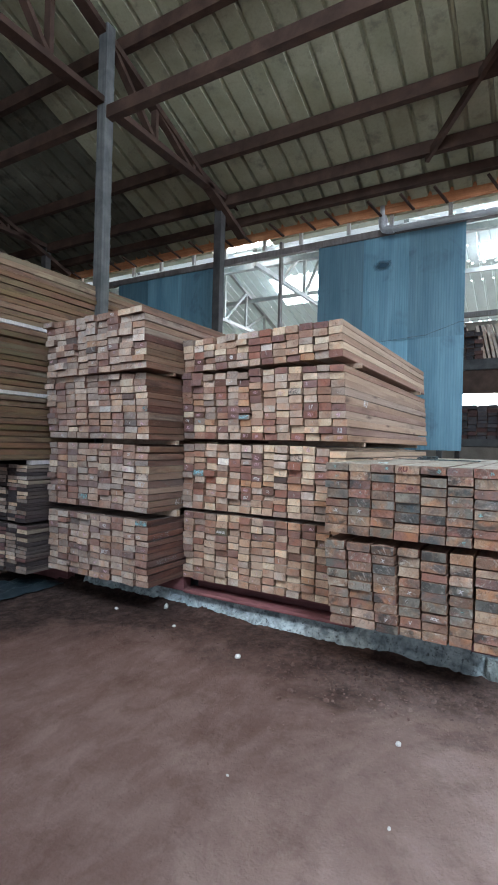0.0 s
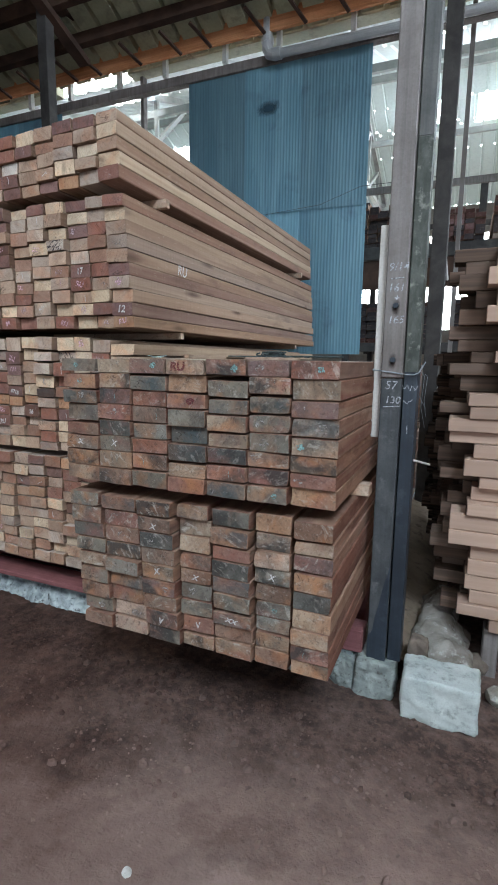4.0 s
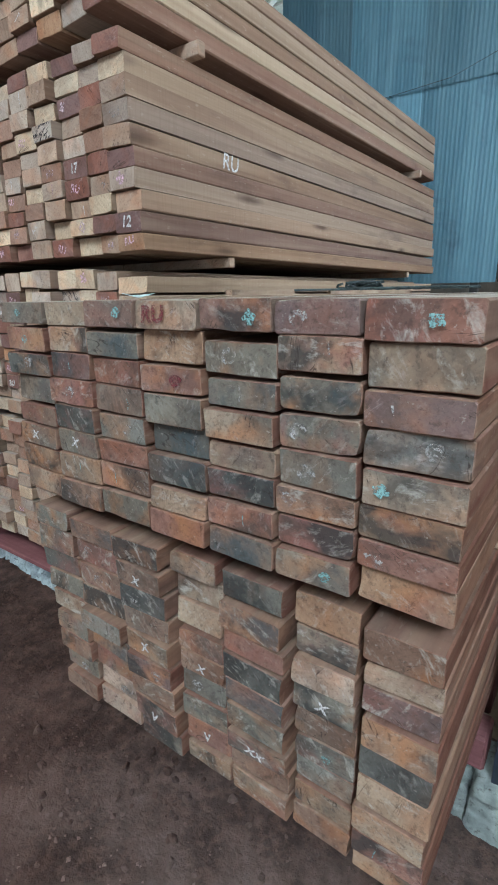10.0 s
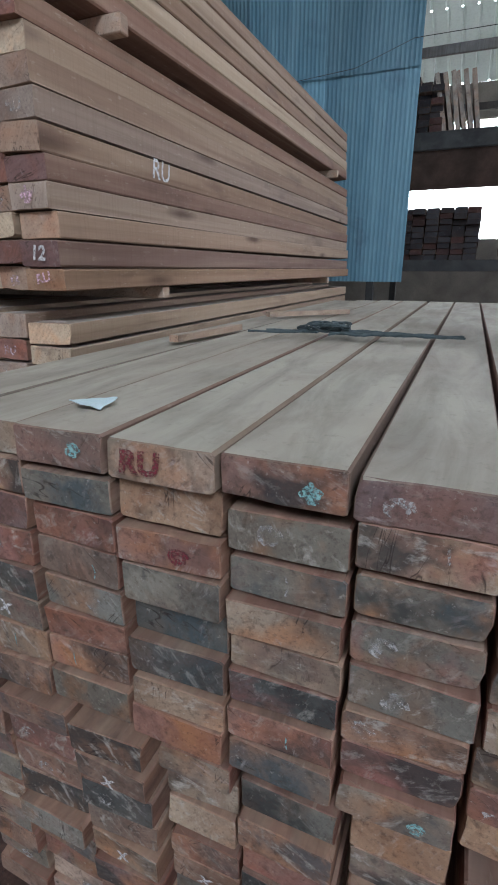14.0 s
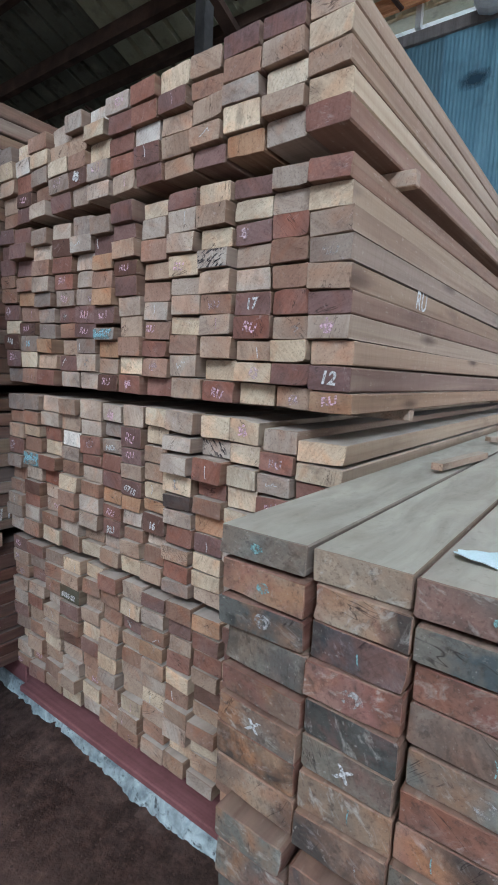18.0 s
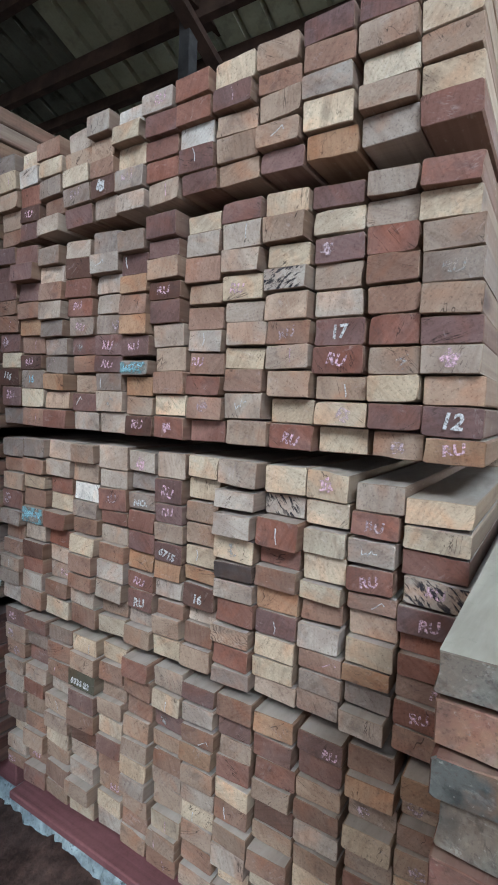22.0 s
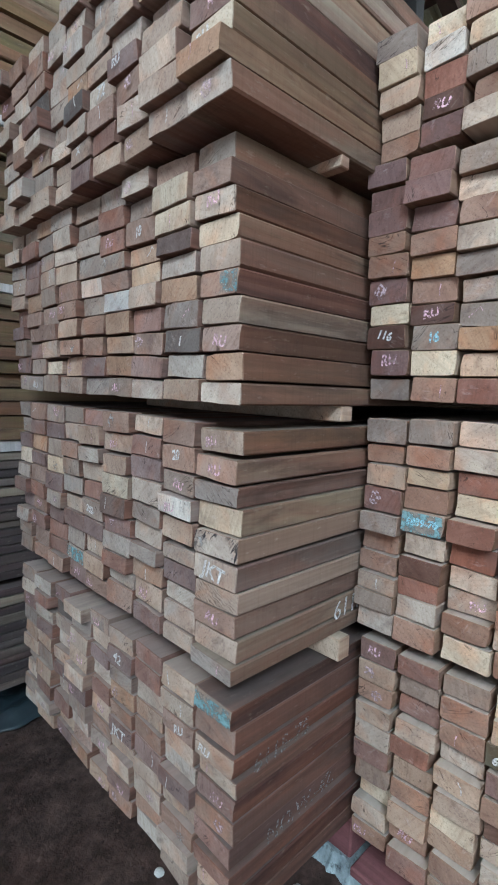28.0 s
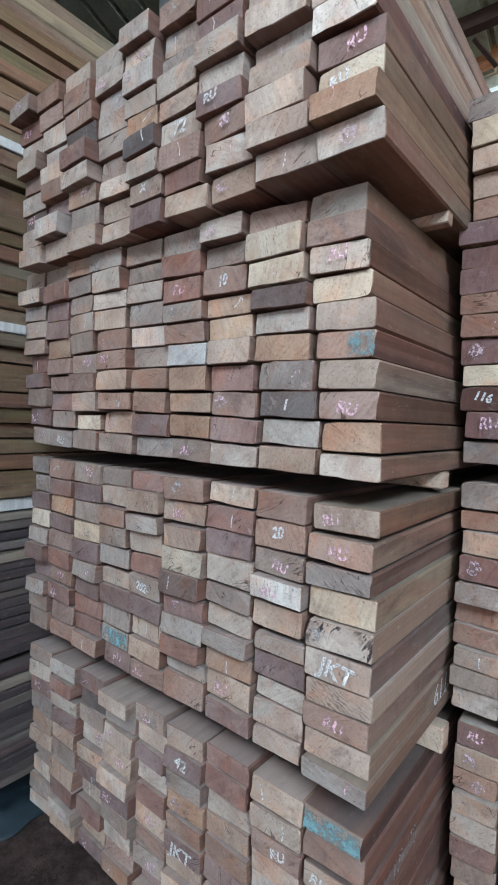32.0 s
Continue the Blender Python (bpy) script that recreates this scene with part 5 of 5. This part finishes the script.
def near_post():
    p = thing("splice_post", "tall double timber post spliced with bolts, lower half painted dark", "post", (-0.075, 3.75, 0.16), "", "structure")
    part("left_timber", box(bmesh.new(), -0.078, 0.003, -0.05, 0.05, 1.193, 5.1, 0.004), POST_GREY, p, "grey bolted upper timber")
    part("left_foot", box(bmesh.new(), -0.076, 0.002, -0.048, 0.05, 0.0, 1.189, 0.003), POST_BLUE, p, "blue-grey painted lower timber")
    film = bmesh.new()
    shape = ((-0.0755, 0.0), (0.0015, 0.0), (0.0015, 0.43), (-0.012, 0.37), (-0.026, 0.31), (-0.036, 0.25), (-0.05, 0.19), (-0.056, 0.13), (-0.0755, 0.105))
    ex = bmesh.ops.extrude_face_region(film, geom=[film.faces.new([film.verts.new((x, -0.0505, z)) for x, z in shape])])
    bmesh.ops.translate(film, verts=[v for v in ex["geom"] if isinstance(v, bmesh.types.BMVert)], vec=(0, 0.002, 0))
    bmesh.ops.recalc_face_normals(film, faces=film.faces[:])
    part("painted_foot", film, POST_DARK, p, "navy paint with a slanting edge")
    part("right_timber", box(bmesh.new(), 0.008, 0.06, -0.03, 0.07, 2.06, 5.1, 0.002), POST_OLD, p, "dark upper timber")
    part("flaking_timber", box(bmesh.new(), 0.008, 0.06, -0.03, 0.07, 1.215, 2.06, 0.002), POST_LICHEN, p, "flaking whitish paint")
    part("right_foot", box(bmesh.new(), 0.008, 0.06, -0.03, 0.07, 0.0, 1.215, 0.002), POST_DARK, p)
    part("wire", tube(bmesh.new(), [(-0.115, -0.03, 1.222), (-0.082, -0.054, 1.22), (0.003, -0.056, 1.208), (0.045, -0.036, 1.206), (0.063, -0.036, 1.215), (0.066, 0.075, 1.24), (-0.115, 0.075, 1.235), (-0.115, -0.03, 1.222)], 0.0028, 6), WIRE, p, "thin grey binding wire")
    part("wire_end", tube(bmesh.new(), [(0.065, -0.036, 1.215), (0.085, -0.05, 1.255), (0.077, -0.05, 1.24)], 0.002, 6), WIRE, p, "thin grey binding wire")
    for k, drop in enumerate((0.12, 0.2, 0.16)):
        part("loose_string", tube(bmesh.new(), [(0.064, -0.03 + 0.03 * k, 1.22), (0.072 + 0.01 * k, -0.03 + 0.02 * k, 1.2), (0.068 + 0.008 * k, -0.04 + 0.03 * k, 1.2 - drop * 0.6), (0.094, -0.04 + 0.03 * k, 1.2 - drop)], 0.0007, 5), WIRE, p, "frayed loose string")
    part("peg", tube(bmesh.new(), [(0.058, -0.01, 0.868), (0.125, -0.025, 0.858)], 0.0042, 8), STRIP, p, "pale peg")
    for text, x, z, size in (("57", -0.038, 1.163, 0.046), ("130", -0.029, 1.106, 0.04), ("9/14", -0.033, 1.606, 0.041), ("161", -0.038, 1.53, 0.042), ("+", -0.035, 1.492, 0.036), ("165", -0.034, 1.412, 0.04)):
        w = new("chalk_mark", letters_mesh(text, size, CHALK_WORN, 0.0003))
        w.parent = p
        w.location = (x, -0.0515, z)
    for x0, x1, z in ((-0.062, 0.0, 1.079), (-0.058, -0.01, 1.564)):
        part("chalk_line", tube(bmesh.new(), [(x0, -0.05, z), (x1, -0.05, z + 0.004)], 0.0022, 6), CHALK_WORN, p, "worn chalk line")
    for seed, z in ((5, 1.155), (6, 1.1), (13, 0.99)):
        w = new("chalk_mark", scribble_mesh(seed, CHALK_WORN))
        w.parent = p
        w.location = (0.03, -0.0315, z)
    for z in (1.262, 1.465):
        ring = bmesh.new()
        ring.faces.new([ring.verts.new((0.021 * math.cos(a) * (1 + 0.15 * math.sin(3 * a)), 0.0, 0.045 * math.sin(a))) for a in (0.3 * i for i in range(21))])
        halo = part("rust_stain", ring, RUST, p, "dark rust stain round the bolt")
        halo.location = (-0.035, -0.0512, z - 0.008)
        part("bolt", tube(bmesh.new(), [(-0.035, -0.05, z), (-0.035, -0.062, z)], 0.011, 6), POST_DARK, p, "rusty bolt head")
    part("nailed_strip", box(bmesh.new(), -0.113, -0.079, -0.012, 0.028, 0.95, 1.77, 0.003), STRIP, p, "thin pale wooden strip nailed to the side")


near_post()


def stone(name, x0, x1, y0, y1, z1, mat, label, seed, rugged=0.011, sharp=9):
    bm = bmesh.new()
    bmesh.ops.create_cube(bm, size=1.0)
    bmesh.ops.subdivide_edges(bm, edges=bm.edges, cuts=19, use_grid_fill=True)
    for v in bm.verts:
        c = v.co
        k = Vector((c.x, c.y, c.z)) * 2
        r = max(abs(k.x), abs(k.y), abs(k.z))
        l = (abs(k.x) ** sharp + abs(k.y) ** sharp + abs(k.z) ** sharp) ** (1 / sharp)
        c = c * (r / l)
        p = Vector((x0 + (x1 - x0) * (c.x + 0.5), y0 + (y1 - y0) * (c.y + 0.5), z1 * (c.z + 0.5)))
        p += rugged * (noise.noise_vector(p * 11 + Vector((seed, 0, 0))) + 0.55 * noise.noise_vector(p * 37 + Vector((seed, 0, 0))) + 0.35 * noise.noise_vector(p * 90 + Vector((seed, 0, 0))))
        v.co = p + Vector((0, 0, -0.01))
    ob = solid(name, bm, mat, label, "concrete block")
    for f in ob.data.polygons:
        f.use_smooth = True
    return ob


stone("concrete_block", 0.005, 0.295, 3.6, 3.78, 0.19, WHITEWASH, "rough whitewashed concrete block on the earth floor", 1, 0.0085, 22)
stone("post_footing", -0.2, -0.03, 3.672, 3.86, 0.172, BROKEN, "rough grey broken concrete footing under the post", 2, 0.014, 16)
stone("broken_stone", -0.3, -0.2, 3.69, 3.8, 0.135, BROKEN, "grey broken stone beside the footing of the post", 5, 0.016, 12)
stone("brown_stone", 0.015, 0.085, 3.8, 3.88, 0.235, BROWN_STONE, "upright brown stone behind the foot of the post", 8, 0.012, 10)
solid("bearer", box(bmesh.new(), -0.4, -0.175, 3.725, 3.83, 0.152, 0.262, 0.008), RED_BEAM, "short end of a dull-red bearer on the plinth", "bearer", "bearers")


# ---- rough stacks beyond the post ----
def rough_stack(label, x0, spread, y0, layers, z0, z1, seed, tone, set_back=(0, 0)):
    """Boards lying along x with stepped ends; set_back: the heights between which the front ends stand back."""
    rnd = random.Random(seed)
    t = thing("rough_stack", label, "timber stack", (x0, y0, 0.0), "rough stacks")
    z = z0
    while z < z1:
        h = rnd.uniform(0.05, 0.078)
        y = 0.0
        for k in range(layers):
            w = rnd.uniform(0.11, 0.19)
            x = rnd.uniform(0.0, spread) + max(0.0, 0.45 - z) * 0.3
            x += (0.13 if set_back[0] < z < set_back[1] else 0.0) if k == 0 else -0.06
            if rnd.random() < 0.2:
                x += rnd.uniform(0.03, 0.1)
            push = rnd.uniform(0, 0.035)
            b = part("board", box(bmesh.new(), -1.4, 1.4, -w / 2, w / 2, -h / 2, h / 2 - 0.002, 0.003), CROSSWISE, t)
            b.location = (x + 1.4, y + push + w / 2, z + h / 2)
            b.rotation_euler = (0, 0, rnd.gauss(0, 0.008))
            # layers behind the front get a quarter of the tone: shade put into colour
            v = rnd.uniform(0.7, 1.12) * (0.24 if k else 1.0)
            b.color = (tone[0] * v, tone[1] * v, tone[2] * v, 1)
            y += w + rnd.uniform(0.02, 0.05)
        z += h
    for x in (0.22, 1.5):
        leg = part("leg", box(bmesh.new(), x, x + 0.065, 0.03, 0.12, -0.02, z0, 0.004), POST_GREY, t, "short grey wooden leg")


def crosswise_timber():
    """The pale timber for boards that lie along x."""
    m = material("crosswise_timber", 0.85)
    n = Net(m)
    v = n.coords()
    cut = n.ramp(n.math("ABSOLUTE", n.normal[0]), 0.6, 0.8)
    grain = n.noise(n.place(v, (1.2, 55, 55)), 1.0, 5, 0.6, 0.4)
    side = n.mix(n.ramp(grain, 0.4, 0.75, 0.0, 0.4), n.tint, (0.28, 0.17, 0.12))
    side = n.mix(n.ramp(n.noise(n.place(v, (1.5, 9, 9)), 1.0, 3), 0.5, 0.7, 0.0, 0.35), side, (0.3, 0.22, 0.18))
    # end colour darkened to carry the shade on the west-facing ends
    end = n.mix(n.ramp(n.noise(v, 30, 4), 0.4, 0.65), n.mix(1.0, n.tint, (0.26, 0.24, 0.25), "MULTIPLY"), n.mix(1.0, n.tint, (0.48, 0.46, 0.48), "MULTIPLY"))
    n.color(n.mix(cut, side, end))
    n.bump(grain, 0.3, 0.0015)
    return m


CROSSWISE = crosswise_timber()
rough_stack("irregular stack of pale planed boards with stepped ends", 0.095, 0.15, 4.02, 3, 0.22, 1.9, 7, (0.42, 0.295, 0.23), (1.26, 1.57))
# near-black tone paints in the gap's shade; extra layers block light from the aisle
rough_stack("lower stack behind the stepped one, shade painted into its near-black boards", 0.0, 0.1, 4.75, 8, 0.2, 1.42, 8, (0.07, 0.05, 0.042))


# ---- racks in the bay behind ----
def rack(x0, x1):
    t = thing("timber_rack", "dark wooden rack with two loaded shelves", "rack", (x0, 10.0, 0.0))
    w = x1 - x0
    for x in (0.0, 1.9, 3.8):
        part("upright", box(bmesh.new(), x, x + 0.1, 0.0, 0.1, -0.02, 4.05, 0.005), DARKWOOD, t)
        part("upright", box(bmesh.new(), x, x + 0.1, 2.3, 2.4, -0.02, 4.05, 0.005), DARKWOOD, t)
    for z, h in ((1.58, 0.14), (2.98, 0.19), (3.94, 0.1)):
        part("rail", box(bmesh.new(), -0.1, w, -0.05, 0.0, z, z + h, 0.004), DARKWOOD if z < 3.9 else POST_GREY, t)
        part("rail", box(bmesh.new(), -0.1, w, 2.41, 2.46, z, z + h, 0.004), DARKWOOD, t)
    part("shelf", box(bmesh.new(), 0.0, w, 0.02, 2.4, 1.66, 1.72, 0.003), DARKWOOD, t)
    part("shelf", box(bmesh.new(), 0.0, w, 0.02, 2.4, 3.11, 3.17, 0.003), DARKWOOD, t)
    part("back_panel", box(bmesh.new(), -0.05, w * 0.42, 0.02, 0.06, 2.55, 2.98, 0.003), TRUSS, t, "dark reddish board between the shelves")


rack(-1.75, 3.2)
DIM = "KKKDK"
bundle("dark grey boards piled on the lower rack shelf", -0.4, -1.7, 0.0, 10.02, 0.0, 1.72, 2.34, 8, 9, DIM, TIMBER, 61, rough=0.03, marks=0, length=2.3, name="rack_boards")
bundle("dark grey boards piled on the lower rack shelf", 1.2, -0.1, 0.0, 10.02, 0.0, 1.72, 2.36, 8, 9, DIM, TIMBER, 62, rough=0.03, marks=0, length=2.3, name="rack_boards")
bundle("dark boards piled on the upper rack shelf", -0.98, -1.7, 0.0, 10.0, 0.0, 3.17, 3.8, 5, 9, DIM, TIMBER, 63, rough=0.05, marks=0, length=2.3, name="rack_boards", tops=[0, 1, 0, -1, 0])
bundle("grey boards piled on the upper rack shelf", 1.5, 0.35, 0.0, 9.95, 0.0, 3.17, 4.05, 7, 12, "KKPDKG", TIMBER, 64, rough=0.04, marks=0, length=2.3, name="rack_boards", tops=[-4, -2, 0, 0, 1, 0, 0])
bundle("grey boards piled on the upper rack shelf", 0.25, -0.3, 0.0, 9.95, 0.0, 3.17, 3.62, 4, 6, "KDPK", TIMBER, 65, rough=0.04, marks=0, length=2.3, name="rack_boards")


def leaning_boards():
    for k in range(6):
        bm = box(bmesh.new(), 0, 0.05, 0, 1.8, 0, 0.62, 0.003)
        ob = solid("leaning_board", bm, PALE, "pale thin board leaning on the upper shelf", "board", "leaning boards")
        ob.matrix_world = Matrix.Translation((-0.97 + 0.075 * k, 10.0 + 0.02 * (k % 2), 3.18)) @ Matrix.Rotation(radians(-14 + 1.5 * (k % 3)), 4, "Y")
        ob.color = (0.46, 0.38, 0.32, 1)


leaning_boards()
solid("hanging_cord", tube(bmesh.new(), [(-0.2, 9.9, 2.62), (-0.24, 9.9, 2.9), (-0.27, 9.9, 3.2), (-0.29, 9.9, 3.94)], 0.016, 8), STRIP, "thick white cord hanging from the rack", "cord")


def cable():
    pts = [(-3.2, 7.5, 3.18), (-2.2, 7.49, 3.1), (-1.5, 7.5, 3.15), (-1.05, 7.52, 3.3), (-0.25, 7.66, 3.35)]
    solid("cable", tube(bmesh.new(), pts, 0.0025, 6), POST_BLUE, "thin dark cable slung across the blue sheets", "cable")


cable()


# ---- things lying on the low stack ----
TOP = 1.417


def loose_things():
    rnd = random.Random(5)
    rope = thing("rope", "tangled grey-green cord lying on the dusty boards", "rope", (-0.74, 4.15, TOP + 0.012))
    for k in range(9):
        ph, wide = rnd.uniform(0, 6.28), rnd.uniform(0.02, 0.05)
        cx, cy = rnd.uniform(-0.08, 0.0), rnd.uniform(-0.02, 0.03)
        pts = [(cx + wide * math.cos(ph + i * 0.5), cy + 0.7 * wide * math.sin(ph + i * 0.5), 0.006 + 0.022 * abs(math.sin(0.25 * i + k))) for i in range(13)]
        part("strand", tube(bmesh.new(), pts, 0.0042, 6), CORD, rope)
    for k in range(9):
        y0, length = -0.05 + 0.012 * k, rnd.uniform(0.26, 0.36)
        pts = [(-0.02 + length * i / 14, y0 * (1 - i / 20) + 0.012 * math.sin(i * 0.9 + k * 2.1), 0.003 + 0.005 * abs(math.sin(i * 0.7 + k))) for i in range(15)]
        part("strand", tube(bmesh.new(), pts, 0.0032, 6), CORD, rope)
    for dy, dx in ((-0.02, 0.2), (0.03, 0.16), (0.0, 0.12)):
        pts = [(-0.06 - dx * i / 8, dy - 0.05 * i / 8 + 0.012 * math.sin(i * 1.1), 0.005) for i in range(9)]
        part("strand", tube(bmesh.new(), pts, 0.0036, 6), CORD, rope)
    bm = bmesh.new()
    ring = [bm.verts.new((0.034 * max(-0.8, min(0.8, 1.3 * math.cos(a))) * (1 + 0.12 * math.sin(5 * a)), 0.026 * max(-0.8, min(0.8, 1.3 * math.sin(a))) * (1 + 0.15 * math.cos(7 * a)), 0.004 * math.sin(2 * a))) for a in (0.35 * i for i in range(18))]
    bm.faces.new(ring)
    bmesh.ops.triangulate(bm, faces=bm.faces)
    ex = bmesh.ops.extrude_face_region(bm, geom=bm.faces[:])
    bmesh.ops.translate(bm, verts=[v for v in ex["geom"] if isinstance(v, bmesh.types.BMVert)], vec=(0, 0, 0.0015))
    ob = solid("paper_scrap", bm, CYAN_LIGHT_PAPER, "torn pale-blue scrap lying on a dusty board", "paper")
    ob.location = (-0.895, 3.262, TOP + 0.005)
    for x0, y0, x1, y1, w in ((-1.17, 4.7, -0.9, 4.99, 0.035), (-1.13, 3.88, -1.09, 4.22, 0.03)):
        bm = beam(bmesh.new(), (x0, y0, TOP + 0.012), (x1, y1, TOP + 0.012), w, 0.018)
        ob = solid("lath", bm, PALE, "short pale lath lying on the dusty boards", "lath", "laths")
        ob.color = (0.42, 0.34, 0.27, 1)


CORD = mottled("grey_green_cord", (0.05, 0.065, 0.07), (0.1, 0.125, 0.13), 30, 0.8)
CYAN_LIGHT_PAPER = mottled("pale_blue_paper", (0.5, 0.62, 0.64), (0.6, 0.68, 0.7), 20, 0.7)
loose_things()


# ---- rubble, pebbles and clods ----
def lump(bm, x, y, z, r, rnd, cuts=1):
    m = Matrix.Translation((x, y, z)) @ Euler((rnd.uniform(0, 6), rnd.uniform(0, 6), rnd.uniform(0, 6))).to_matrix().to_4x4() @ Matrix.Diagonal((r * rnd.uniform(0.7, 1.3), r * rnd.uniform(0.7, 1.2), r * rnd.uniform(0.6, 1.0), 1))
    new_v = bmesh.ops.create_icosphere(bm, subdivisions=cuts, radius=1.0, matrix=m)["verts"]
    for v in new_v:
        v.co += Vector((rnd.uniform(-1, 1), rnd.uniform(-1, 1), rnd.uniform(-1, 1))) * r * (0.16 if cuts == 1 else 0.06)


def ground_z(x, y):
    return 0.018 * noise.fractal(Vector((x * 0.9, y * 0.9, 3.0)), 1.0, 2.0, 3)


def litter():
    rnd = random.Random(17)
    for x, y, r in ((-1.845, 3.075, 0.021), (-0.608, 2.63, 0.019), (-0.5, 2.04, 0.008), (-1.22, 1.97, 0.007), (-3.3, 3.35, 0.016), (-2.6, 3.3, 0.014), (-2.95, 3.72 - 0.1, 0.03)):
        bm = bmesh.new()
        lump(bm, 0, 0, 0, r, rnd, 3)
        ob = solid("pebble", bm, PEBBLE, "small whitish stone on the earth floor", "stone", "pebbles")
        ob.location = (x, y, ground_z(x, y) + r * 0.4)
    verts, faces = [], []
    for k in range(4200):
        near = rnd.random() < 0.82
        if near:
            x, y = rnd.uniform(-4.6, 0.8), 3.62 - abs(rnd.gauss(0, 0.45))
        else:
            x, y = rnd.uniform(-4.0, 2.0), rnd.uniform(0.2, 3.4)
        r = min(0.012, 0.0026 * math.exp(abs(rnd.gauss(0, 0.65))))
        base = len(verts)
        z = ground_z(x, y) + r * 0.25
        for i in range(4):
            a = i * math.pi / 2 + rnd.uniform(-0.4, 0.4)
            verts.append((x + r * math.cos(a) * rnd.uniform(0.7, 1.2), y + r * math.sin(a) * rnd.uniform(0.7, 1.2), z + rnd.uniform(-0.3, 0.2) * r))
        verts.append((x + rnd.uniform(-0.3, 0.3) * r, y + rnd.uniform(-0.3, 0.3) * r, z + r * rnd.uniform(0.5, 0.9)))
        verts.append((x, y, z - r))
        for i in range(4):
            j = (i + 1) % 4
            faces += [(base + i, base + j, base + 4), (base + j, base + i, base + 5)]
    for k in range(240):
        x, y = rnd.uniform(-1.5, 0.4), 3.45 - abs(rnd.gauss(0, 0.3))
        bm = bmesh.new()
        r = 0.005 + 0.014 * rnd.random() ** 2
        lump(bm, x, y, ground_z(x, y) + r * 0.3, r, rnd)
        solid("earth_clod", bm, DIRT, "small clod of brown earth on the floor", "clod", "earth clods")
    me = bpy.data.meshes.new("earth_crumbs")
    me.from_pydata(verts, [], faces)
    me.materials.append(DIRT)
    tagged(new("earth_crumbs", me), "loose crumbs and clods of brown earth", "soil", "", "stuff")
    for x, y, r, mat in ((0.25, 3.93, 0.05, RUBBLE), (0.29, 4.06, 0.06, BROWN_STONE), (0.38, 3.86, 0.05, RUBBLE), (0.22, 4.3, 0.06, BROWN_STONE)):
        bm = bmesh.new()
        m = bmesh.ops.create_icosphere(bm, subdivisions=2, radius=1.0)["verts"]
        for v in m:
            k = 1 + 0.25 * noise.noise(v.co * 1.7 + Vector((x * 30, y * 9, 0)))
            v.co = Vector((v.co.x * r * k, v.co.y * r * k, v.co.z * r * 0.8 * k))
        ob = solid("rubble_stone", bm, mat, "dusty broken lump of concrete behind the post", "rubble", "rubble")
        ob.location = (x, y, r * 0.5)


PEBBLE = mottled("whitish_stone", (0.55, 0.55, 0.52), (0.7, 0.7, 0.66), 30, 0.85)
litter()


def dusty_mound():
    """A long whitish lump of rubble lying in the gap behind the post."""
    bm = bmesh.new()
    n, m = 70, 26
    grid = []
    for i in range(n + 1):
        w = i / n
        y = 3.85 + 0.85 * w
        mid, half = 0.14 - 0.05 * w, 0.125 * (1 - 0.2 * w)
        high = 0.16 * min(1.0, 6 * w + 0.15, 5 * (1 - w)) ** 0.5
        row = []
        for j in range(m + 1):
            a = math.pi * j / m
            p = Vector((mid - half * math.cos(a), y, -0.03 + (high + 0.03) * max(0.0, math.sin(a)) ** 0.8))
            p += 0.055 * noise.noise_vector(p * 5) + 0.022 * noise.noise_vector(p * 16) + 0.008 * noise.noise_vector(p * 45)
            row.append(bm.verts.new(p))
        grid.append(row)
    for i in range(n):
        for j in range(m):
            bm.faces.new((grid[i][j], grid[i + 1][j], grid[i + 1][j + 1], grid[i][j + 1]))
    bm.faces.new(grid[0])
    bm.faces.new(grid[-1][::-1])
    bmesh.ops.recalc_face_normals(bm, faces=bm.faces[:])
    ob = solid("dust_mound", bm, RUBBLE, "long whitish dusty heap of rubble behind the post", "rubble")
    for p in ob.data.polygons:
        p.use_smooth = True


dusty_mound()
